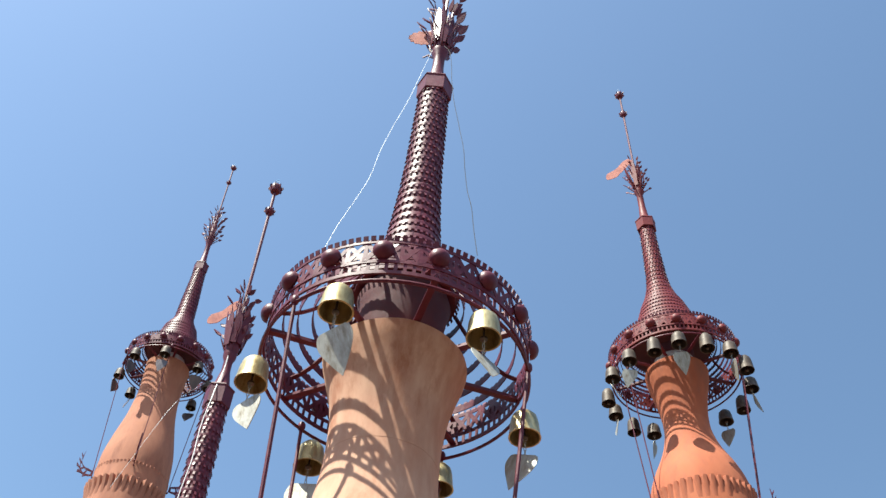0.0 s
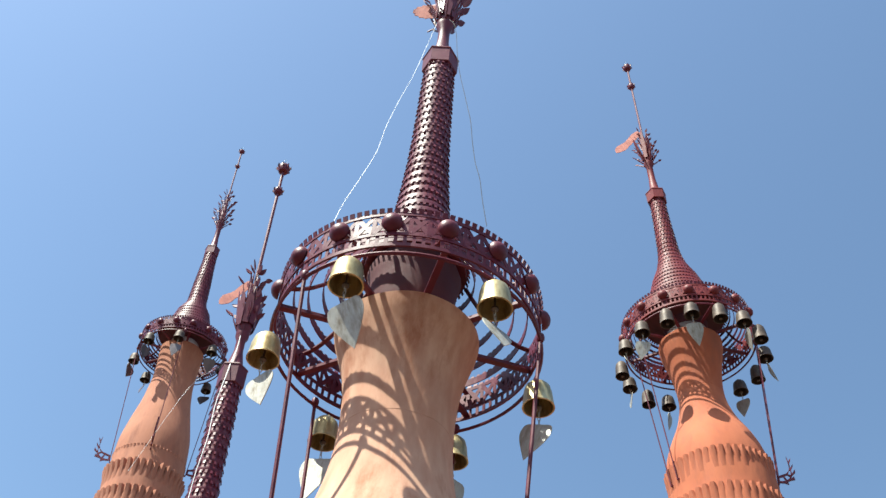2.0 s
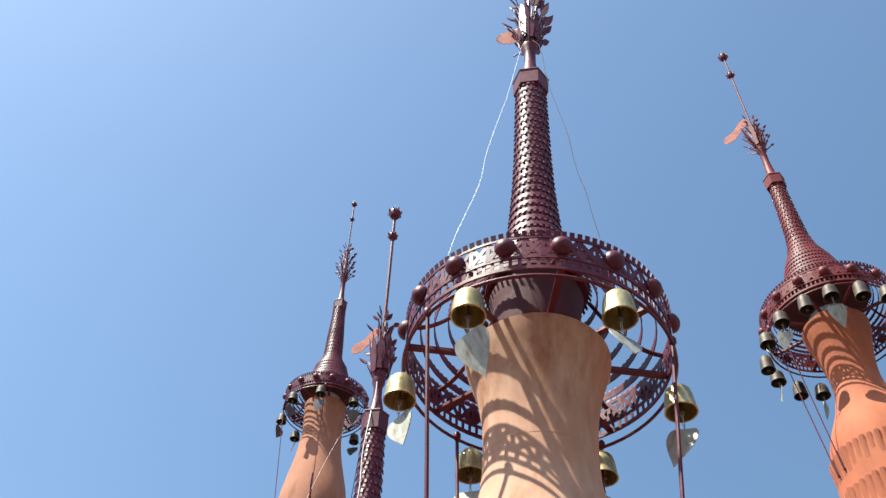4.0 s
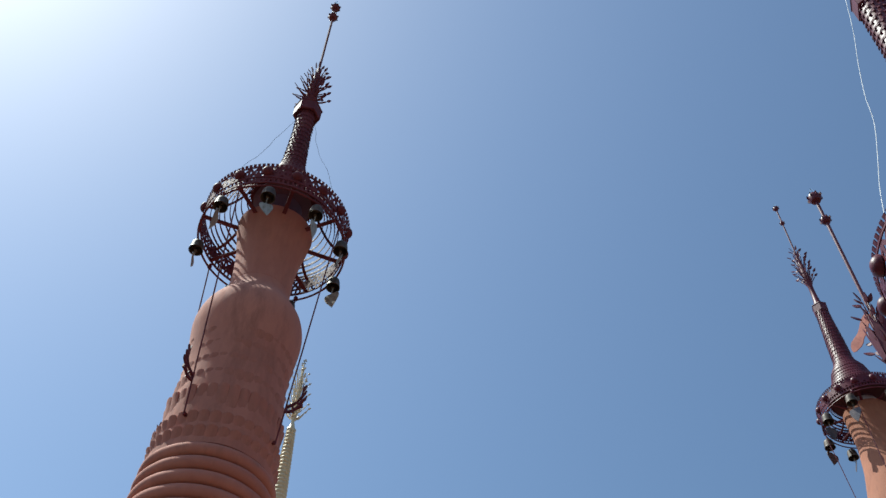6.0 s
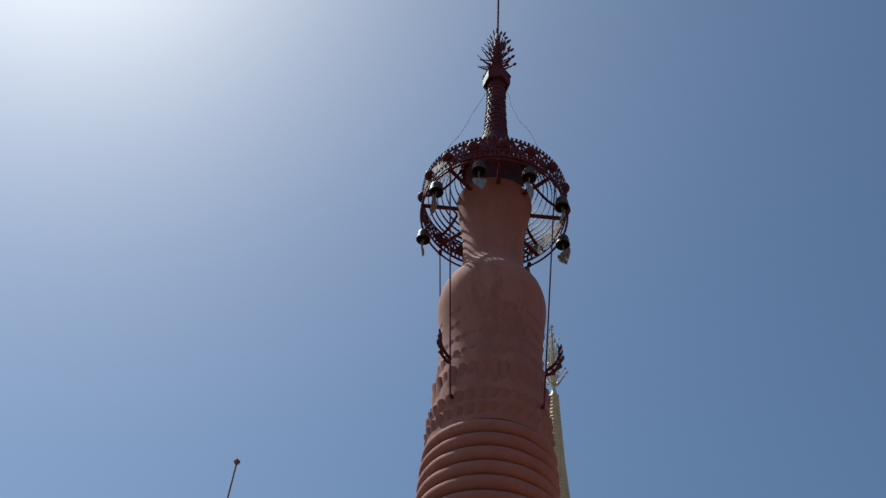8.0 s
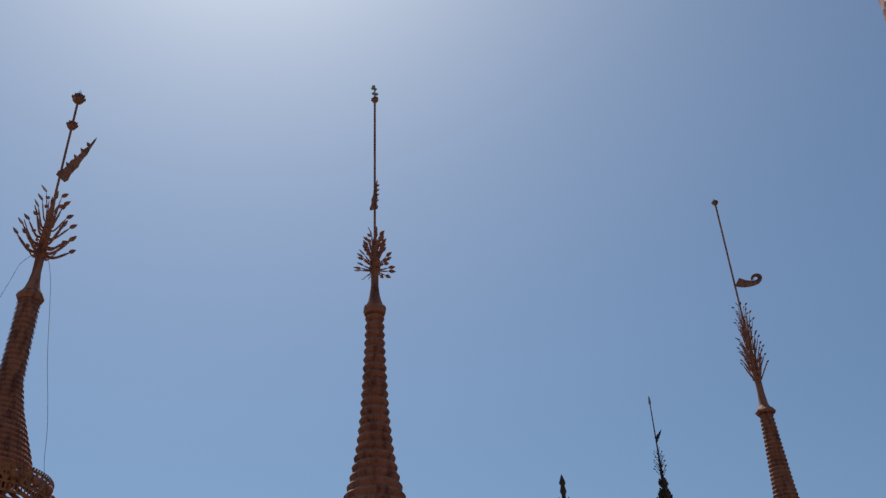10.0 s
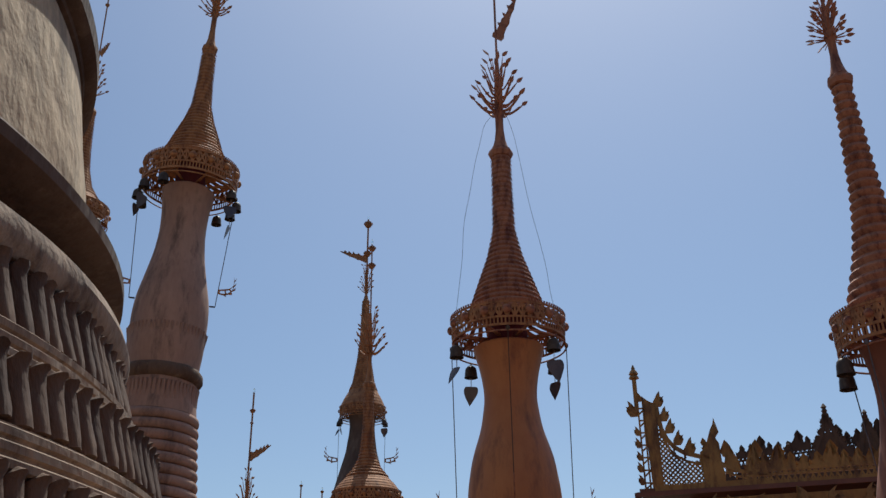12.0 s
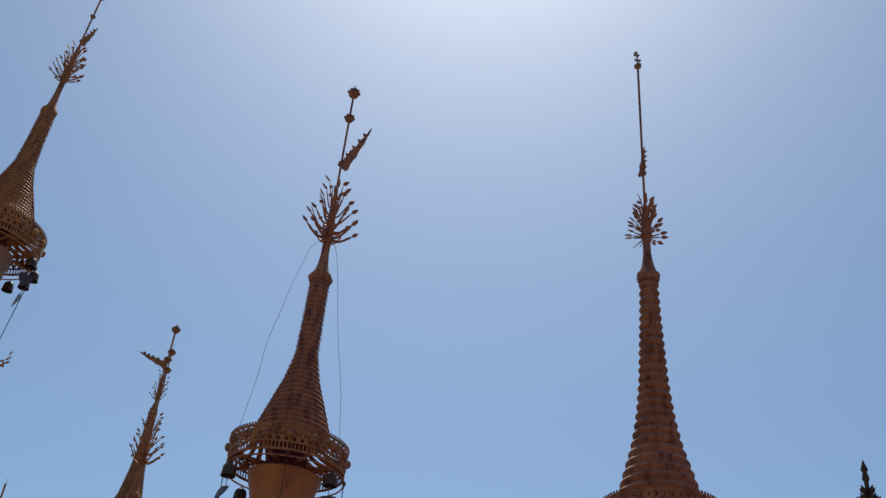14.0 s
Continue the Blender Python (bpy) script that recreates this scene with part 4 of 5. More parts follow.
# stupa F: ribbed bronze spire
F = (-6.702, -2.224)
stupa(F, 6.7, -0.006, [(1.0, -1.6), (0.85, -0.8), (0.6, 0.1), (0.42, 0.8), (0.33, 1.2), (0.25, 1.5), (0.215, 1.74), (0.223, 1.94), (0.25, 2.08), (0.26, 2.12)], RUSSET, "reddish stupa shaft under a ribbed bronze spire", seed=13)
_, mF = umbrella(F, 6.7, -0.006, 0.41, 2.10, 2.35, 4.28, [(0.405, 2.31), (0.34, 2.335), (0.30, 2.375), (0.278, 2.45), (0.25, 2.56), (0.178, 2.80), (0.134, 3.04), (0.103, 3.34), (0.088, 3.64), (0.073, 3.95), (0.066, 4.24)], (4.71, 5.02), 6.75, BRONZE,
                 "bronze umbrella finial with a scalloped solid spire and bosses", style="scallop", collar_r=0.092, body_mat=BRONZE, turn=rad(20), stays=(rad(-10), rad(80), rad(170), rad(260)), stay_low=(0.34, 1.2),
                 slats=24, flare_at=0.72, band_mat=OCHRE, stems=(12, 12, 12, 10, 8, 6), flower_r=0.098, ball=True, leaf=0.042, vane=("flame", 5.34, 0.33, 0.085, rad(-80), -80), knobs=((6.68, 0.032),), seed=14, star=True)
ring_bells(mF, 0.42, (22, 72, -42, 120, 190, -95), "dark", None, seed=6)

# stupa H: amber shaft and gilded solid spire
H = (-6.069, -5.133)
hl = math.atan2(-6.069, 5.133)
stupa(H, 5.2, 0.0, [(1.1, -1.6), (0.9, -0.7), (0.65, 0.1), (0.46, 0.8), (0.385, 1.25), (0.372, 1.5), (0.33, 1.75), (0.25, 2.0), (0.213, 2.26), (0.243, 2.47), (0.285, 2.62), (0.30, 2.675)], AMBER, "amber painted stupa shaft with a dark seam line", seed=15)
_, mH = umbrella(H, 5.2, 0.0, 0.488, 2.725, 2.945, 4.60, [(0.484, 2.90), (0.40, 2.925), (0.345, 2.96), (0.312, 3.02), (0.287, 3.11), (0.24, 3.25), (0.147, 3.526), (0.105, 3.72), (0.091, 3.80), (0.082, 4.2), (0.081, 4.5)], (5.06, 5.66), 7.0, BRONZE,
                 "gilded bronze umbrella finial with a ribbed spire and branching leaf spray", style="ribbed", collar_r=0.108, body_mat=BRONZE, turn=hl, stays=(hl, hl + math.pi, hl + math.pi / 2, hl - math.pi / 2), stay_low=(0.46, 1.15),
                 bracket=(1.30, 0.14, 0.22), stems=(7, 7, 6, 6, 5, 4), flower_r=0.235, leaf=0.05, vane=("flame", 5.92, 0.62, 0.14, rad(130), -54), knobs=((6.94, 0.06), (6.585, 0.05)), slats=26, flare_at=0.66, band_mat=OCHRE, stay_mat=DARK_GILT, rod_r=0.004, taper=0.74, seed=16)
ring_bells(mH, 0.485, (-23, 89, -95, 167), "small", "dark", 1, seed=7)
hc = Vector((math.cos(hl), math.sin(hl), 0))
for rows, k in ((((0.05, 5.06), (0.135, 4.95), (0.223, 4.576), (0.335, 4.047), (0.375, 3.65), (0.43, 3.06), (0.47, 2.84)), 3), (((-0.05, 5.06), (-0.104, 4.95), (-0.19, 4.435), (-0.272, 3.907), (-0.342, 3.569), (-0.41, 3.03), (-0.47, 2.84)), 4)):
    wire([Vector((H[0], H[1], EYE + z)) + hc * r for r, z in rows], 0.0018, PLASTIC_BLACK, "light_cable", "thin dark cable hanging from the spire neck to the ring", 0.006, k)

# stupa J: rosy cement with collars, behind the great dome
S = 0.76
J = (-6.492 * S, -11.371 * S)
jl = math.atan2(-6.492, 11.371)
stupa_j = stupa(J, 7.2, 0.03, [(1.2, -1.6), (1.0, -0.6), (0.72, 0.4), (0.55, 1.2), (0.48, 1.8), (0.43, 2.2), (0.40, 2.6), (0.375, 2.78), (0.362, 3.03), (0.388, 3.28), (0.39, 3.62), (0.375, 3.8), (0.335, 4.0), (0.265, 4.35), (0.243, 4.6), (0.25, 4.84), (0.272, 5.0), (0.286, 5.1)],
      ROSY_CEMENT, "rosy grey cement stupa with petalled collars and round mouldings", rings=(1.3, 2.57, 12), petals=((3.10, 3.46, 54, 0.020), (2.62, 2.86, 54, 0.026)), seed=17)
_, mJ = umbrella(J, 7.2, 0.03, 0.522, 5.14, 5.40, 7.06, [(0.515, 5.37), (0.43, 5.425), (0.35, 5.52), (0.295, 5.65), (0.242, 5.80), (0.16, 6.02), (0.103, 6.24), (0.082, 6.57), (0.076, 6.85), (0.07, 7.0)], (7.60, 8.14), 9.1, OCHRE,
                 "ochre gilt umbrella finial with a flaring spire and open lattice ring", style="ribbed", collar_r=0.088, body_mat=OCHRE, turn=jl, stays=(jl, jl + math.pi), stay_low=(0.44, 3.8),
                 bracket=(3.98, 0.15, 0.20), stems=(8, 8, 8, 7, 6, 5), flower_r=0.15, upright=0.2, vane=("flame", 8.2, 0.34, 0.11, rad(150), -55), slats=30, flare_at=0.78, seed=18)
ring_bells(mJ, 0.53, [math.degrees(jl) + a for a in (0, -22, 30, 60, 150, 180, 205, 230)], "small", "dark", 2, seed=8)
part("band", lathe([(0.36, 4.49), (0.395, 4.505), (0.415, 4.54), (0.415, 4.60), (0.385, 4.64), (0.36, 4.65)], 60, True, wobble=0.05, seed=4), DARK_CEMENT, stupa_j, "dark weathered cement band")

# stupa M behind J and the dome
M = (-5.045, -12.085)
stupa(M, 10.0, 0.0, [(1.2, -1.6), (0.9, 0.0), (0.6, 2.0), (0.45, 3.4), (0.36, 4.6), (0.25, 5.3), (0.24, 5.7), (0.28, 6.05)], ROSY_CEMENT, "far rosy cement stupa behind the dome", seed=19)
_, mM = umbrella(M, 10.0, 0.0, 0.48, 6.05, 6.24, 7.82, [(0.46, 6.26), (0.30, 6.40), (0.19, 6.58), (0.125, 6.85), (0.098, 7.15), (0.085, 7.45), (0.075, 7.78)], (8.15, 8.6), 10.2, OCHRE,
                 "far ochre gilt umbrella finial behind the dome", style="ribbed", cover=0.9, collar_r=0.095, stems=(7, 7, 6, 5), flower_r=0.16, vane=("flame", 8.85, 0.24, 0.12, rad(150), -35), seed=20)
ring_bells(mM, 0.48, (-30, 15, 60, 110), "small", None, seed=9)

bm = bmesh.new()
loops = []
for i in range(15):
    u = i / 14
    c = Vector((0.012 * math.sin(u * 9), 0.015 * math.sin(u * 7 + 1), -1.25 * u))
    across, thick = Vector((0.0215, -0.0065, 0)), Vector((0.0006, 0.002, 0))
    loops.append([bm.verts.new(c + across * a + thick * b) for a, b in ((-1, -1), (1, -1), (1, 1), (-1, 1))])
for lo, hi in zip(loops, loops[1:]):
    for k in range(4):
        bm.faces.new((lo[k], lo[(k + 1) % 4], hi[(k + 1) % 4], hi[k]))
bm.faces.new(loops[0])
bm.faces.new(loops[-1][::-1])
bmesh.ops.recalc_face_normals(bm, faces=bm.faces)
banner = new("cloth_banner", to_mesh("cloth_banner", bm, CLOTH))
banner.matrix_world = Matrix.Translation((M[0] + 0.13, M[1] - 0.02, 7.8 + EYE))
tagged(banner, "narrow blue cloth banner hanging beside a far spire", "banner")

# the pair of far stupas, one before the other
I = (-13.33, -15.41)
il = math.atan2(-13.33, 15.41)
stupa(I, 10.0, 0.006, [(2.2, -1.6), (1.7, 0.5), (1.1, 2.2), (0.75, 3.2), (0.5, 4.1), (0.33, 4.7), (0.27, 5.1), (0.26, 5.3), (0.30, 5.5)], LIP_CEMENT, "far grey stupa with dark rain stains", seed=21)
_, mI = umbrella(I, 10.0, 0.006, 0.49, 5.45, 5.66, 8.1, [(0.48, 5.66), (0.40, 5.85), (0.31, 6.0), (0.23, 6.2), (0.15, 6.7), (0.10, 7.2), (0.08, 7.9)], (8.35, 8.95), 10.2, OCHRE, "far ochre gilt umbrella finial with a streaming vane", style="ribbed", cover=0.96,
                 collar_r=0.08, turn=il, stays=(il, il + math.pi), stay_low=(0.48, 3.2), bracket=(4.55, 0.24, 0.32), stems=(7, 7, 6, 6, 5), flower_r=0.14, vane=("flame", 9.15, 0.6, 0.22, rad(-41), 5), knobs=((10.05, 0.09), (9.3, 0.08)), pole_r=0.02, seed=22)
ring_bells(mI, 0.49, [math.degrees(il) + a for a in (0, 20, 180, 160)], "small", "dark", seed=10)
I2 = (-9.27, -10.6)
stupa(I2, 6.4, 0.0, [(1.3, -1.6), (1.0, -0.6), (0.7, 0.4), (0.45, 1.2), (0.3, 1.8), (0.28, 2.2), (0.31, 2.5)], ROSY_CEMENT, "cement stupa below a gilt spire", seed=23)
_, mI2 = umbrella(I2, 6.4, 0.0, 0.49, 2.45, 2.66, 4.25, [(0.48, 2.66), (0.40, 2.77), (0.29, 2.88), (0.19, 3.0), (0.13, 3.13), (0.095, 3.32), (0.078, 3.6), (0.07, 4.2)], (4.75, 5.4), 6.6, OCHRE, "ochre gilt umbrella finial before a taller spire", style="ribbed", cover=0.96, collar_r=0.09,
                  stems=(8, 8, 8, 7, 6), flower_r=0.22, knobs=((6.5, 0.055), (6.2, 0.055)), seed=24)
ring_bells(mI2, 0.49, (40, 80, -10, 130), "small", None, seed=11)

# far spires of which only the tops are seen
def far_spire(at, tip, flower, collar, mat, label, low, fr=0.18, vane=None, seed=0, stems=(8, 8, 7, 6, 5), k=1.0, star=False, style="scallop", knob=None, collar_r=0.1, R=0.55):
    z0 = low
    stupa(at, tip, 0.0, [(1.5 * k, -1.6), (1.0 * k, z0 * 0.3), (0.6 * k, z0 * 0.7), (0.36 * k, z0 - 0.5), (0.3 * k, z0 - 0.1), (0.34 * k, z0)], mat, "far stupa shaft carrying a metal spire", seed=seed)
    d = collar - z0
    return umbrella(at, tip, 0.0, R * k, z0, z0 + 0.2, collar, [(R * k * 0.97, z0 + 0.22), (0.36 * k, z0 + 0.22 * d), (0.22 * k, z0 + 0.4 * d), (0.15 * k, z0 + 0.62 * d), (0.115 * k, z0 + 0.82 * d), (0.09 * k, collar - 0.06)], flower, tip, mat, label, style=style,
                    collar_r=collar_r * k, stems=stems, flower_r=fr, vane=vane, knobs=knob, pole_r=0.018, seed=seed + 1, star=star, cover=0.95)


far_spire((-16.95, 1.66), 12.05, (7.95, 9.35), 7.27, BRONZE, "brown gilt spire with a tall leaf spray and scroll vane", 3.6, 0.21, ("scroll", 9.9, 0.5, 0.30, rad(70), 24), 30, (12, 12, 12, 11, 10, 9, 8, 7), knob=((11.95, 0.06),), collar_r=0.14, k=1.2)
far_spire((-11.235, 6.02), 12.45, (11.15, 12.2), 10.87, CREAM_GOLD, "bright gold spire with a crystal ring on top", 7.3, 0.2, None, 33, (9, 9, 9, 8, 7, 6), knob=((12.3, 0.03),), star=True, style="scallop", k=0.8)
far_spire((-10.78, -15.8), 5.6, (3.2, 3.95), 2.8, OCHRE, "low gilt spire with a flame vane", 0.9, 0.2, ("flame", 4.28, 0.42, 0.2, rad(146), -5), 36, knob=((5.2, 0.05), (4.95, 0.03)))
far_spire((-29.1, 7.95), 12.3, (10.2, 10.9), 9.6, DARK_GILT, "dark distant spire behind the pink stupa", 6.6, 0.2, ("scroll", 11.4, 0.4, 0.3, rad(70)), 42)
far_spire((-15.82, -20.74), 5.2, (3.9, 4.3), 3.5, OCHRE, "small distant gilt spire", 2.0, 0.16, ("flame", 4.45, 0.3, 0.15, rad(143)), 45)
far_spire((-16.26, -20.4), 5.05, (3.9, 4.4), 3.5, OCHRE, "small distant gilt spire beside another", 2.0, 0.16, None, 48)


# ---- the great dome with petalled tiers ----
az = radians(-184.6)
dome_at = Vector((4.7 * math.sin(az), 4.7 * math.cos(az), 0))
dome = thing("dome_stupa", Matrix.Translation(dome_at), "great weathered cement stupa with tiers of lotus petals", "stupa")


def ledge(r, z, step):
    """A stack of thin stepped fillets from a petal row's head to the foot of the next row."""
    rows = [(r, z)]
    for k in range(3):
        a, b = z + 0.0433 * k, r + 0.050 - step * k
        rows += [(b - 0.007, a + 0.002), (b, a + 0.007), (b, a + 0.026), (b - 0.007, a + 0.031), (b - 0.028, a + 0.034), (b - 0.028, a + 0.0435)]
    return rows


upper = [(2.36, 2.69), (2.43, 2.69), (2.47, 2.71), (2.492, 2.745), (2.498, 2.79), (2.48, 2.835), (2.42, 2.868), (2.30, 2.885), (2.19, 2.895), (2.17, 2.92)]
lip = [(2.17, 2.92), (2.21, 2.97), (2.30, 3.0), (2.38, 3.015), (2.43, 3.03), (2.455, 3.045), (2.455, 3.085), (2.43, 3.11), (2.32, 3.13), (2.24, 3.15)]
drum = [(2.24, 3.15), (2.24, 3.3), (2.228, 3.5), (2.192, 3.77), (2.165, 3.95), (2.14, 4.06), (2.12, 4.10)]
cornice = [(2.12, 4.10), (2.14, 4.108), (2.145, 4.125), (2.17, 4.13), (2.197, 4.15), (2.197, 4.22), (2.15, 4.25), (2.10, 4.28)]
crown = [(2.10, 4.28), (2.08, 4.42), (2.015, 4.64), (1.92, 4.9), (1.79, 5.3), (1.59, 5.8), (1.30, 6.4), (1.0, 7.0), (0.7, 7.6), (0.4, 8.6), (0.1, 9.6)]
plinth = [(3.2, 0.0), (3.15, 1.0), (3.0, 1.5), (2.85, 1.7), (2.82, 1.82), (2.76, 1.84)]
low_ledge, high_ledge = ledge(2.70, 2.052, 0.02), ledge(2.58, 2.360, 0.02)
# the lip's dark material carries its underside shade in the colour
for name, rows, mt, label in (("plinth", plinth, DARK_CEMENT, "dark cement plinth"), ("petal_back", [(2.72, 1.83), (2.665, 2.07)], DARK_CEMENT, ""),
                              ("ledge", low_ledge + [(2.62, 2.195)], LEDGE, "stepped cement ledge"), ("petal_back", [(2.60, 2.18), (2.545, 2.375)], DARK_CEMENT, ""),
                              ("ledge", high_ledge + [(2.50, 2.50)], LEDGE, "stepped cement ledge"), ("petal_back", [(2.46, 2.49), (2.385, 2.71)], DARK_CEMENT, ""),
                              ("torus_moulding", upper, LEDGE, "rounded stained cement moulding"), ("lip", lip, LIP_CEMENT, "overhanging cement lip, underside shade in its dark colour"),
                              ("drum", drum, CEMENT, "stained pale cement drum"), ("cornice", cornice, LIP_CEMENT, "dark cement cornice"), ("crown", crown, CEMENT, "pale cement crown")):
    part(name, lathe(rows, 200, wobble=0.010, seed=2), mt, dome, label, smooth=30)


def petal_mesh(h, w, depth, seed):
    """A narrow upright petal like a half column, with a ragged hood bent outward at its head."""
    rnd = random.Random(seed)
    bm = bmesh.new()
    rows = []
    for u, k, half in ((0.0, 0.95, 0.43), (0.15, 1.0, 0.44), (0.5, 1.02, 0.44), (0.74, 1.03, 0.44), (0.86, 1.08, 0.45), (0.93, 1.28, 0.47), (0.97, 1.42, 0.45), (1.0, 1.2, 0.34)):
        row = []
        for j in range(9):
            a = math.pi * j / 8
            out = depth * k * max(math.sin(a), 0.0) ** 0.45 + rnd.uniform(-0.003, 0.003)
            row.append(bm.verts.new((out - 0.02, -math.cos(a) * w * half + rnd.uniform(-0.002, 0.002), u * h + (0.014 * math.sin(a) + rnd.uniform(-0.005, 0.005)) * (u > 0.8))))
        rows.append(row)
    for lo, hi in zip(rows, rows[1:]):
        for j in range(8):
            bm.faces.new((lo[j], lo[j + 1], hi[j + 1], hi[j]))
    bm.faces.new(rows[-1])
    bm.faces.new(rows[0][::-1])
    return bm


PITCH = 0.08
TIERS = ((2.482, 0.215, 2.515, -0.34), (2.183, 0.182, 2.655, -0.30), (1.838, 0.214, 2.77, -0.27))
toward = math.atan2(-dome_at.y, -dome_at.x)
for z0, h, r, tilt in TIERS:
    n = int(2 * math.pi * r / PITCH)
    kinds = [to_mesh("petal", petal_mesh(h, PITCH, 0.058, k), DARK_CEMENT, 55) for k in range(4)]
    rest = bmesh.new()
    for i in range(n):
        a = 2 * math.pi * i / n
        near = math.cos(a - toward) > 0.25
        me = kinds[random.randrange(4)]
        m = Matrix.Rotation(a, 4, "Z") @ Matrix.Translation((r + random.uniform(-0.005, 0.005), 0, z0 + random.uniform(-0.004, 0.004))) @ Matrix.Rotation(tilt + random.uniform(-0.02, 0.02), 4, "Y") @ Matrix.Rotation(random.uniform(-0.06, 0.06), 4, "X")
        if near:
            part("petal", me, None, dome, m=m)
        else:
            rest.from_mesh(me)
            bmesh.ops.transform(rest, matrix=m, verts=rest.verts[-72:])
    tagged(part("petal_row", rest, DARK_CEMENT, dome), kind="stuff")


# ---- pavilion roofs with pierced crests ----
def acroterion(h, w, t=0.03, sides=(-1, 1), dense=False):
    """A tall pierced corner spire: a stem, a lattice between concave edges, flame crockets and a bud finial."""
    bm = bmesh.new()

    def edge(z):
        return w / 2 * max(0.0, 1 - z / (h * 0.9)) ** 1.7 + 0.012

    bar(bm, (0, 0, 0), (0, 0, h * 0.92), min(w * 0.10, 0.06), t, (0, 1, 0))
    bar(bm, (0.02, 0, 0), (0.02, 0, h * 0.66), min(w * 0.2, 0.13), t * 0.8, (0, 1, 0))
    n = 22 if dense else 13
    if dense:
        rim = [(edge(h * 0.05 * k) * 0.86, h * 0.05 * k) for k in range(14)]
        plate(bm, rim + [(-x, z) for x, z in rim[::-1]], t * 0.4)
    for s in sides:
        for i in range(n):
            z0, z1 = h * 0.86 * i / n, h * 0.86 * (i + 1) / n
            bar(bm, (s * edge(z0), 0, z0), (s * edge(z1), 0, z1), 0.03 + w * 0.015, t, (0, 1, 0))
            bar(bm, (s * edge(z0) * 0.72, 0, z0), (s * edge(z1) * 0.72, 0, z1), 0.018, t * 0.8, (0, 1, 0))
            cells = max(1, int(edge(z0) / 0.055))
            for c in range(cells):
                xa, xb = s * edge(z0) * c / cells, s * edge(z0) * (c + 1) / cells
                bar(bm, (xa, 0, z0), (xb, 0, z1), 0.016, t * 0.6, (0, 1, 0))
                bar(bm, (xb, 0, z0), (xa, 0, z1), 0.016, t * 0.55, (0, 1, 0))
            size = h * (0.085 if dense else 0.105) * (1 - 0.45 * i / n) * (1.25 if i % 3 == 1 else 0.85)
            plate(bm, [(s * x, z) for x, z in naga(size, size * 0.6, 0.45)], t * 0.9, Matrix.Translation((s * (edge(z0) + size * 0.05), 0, z0 + h * 0.02)))
    k = min(0.05, h * 0.035)
    lathe([(0.012, h * 0.88), (k, h * 0.91), (k * 0.6, h * 0.94), (k, h * 0.955), (0.006, h)], 8, bm=bm)
    return bm


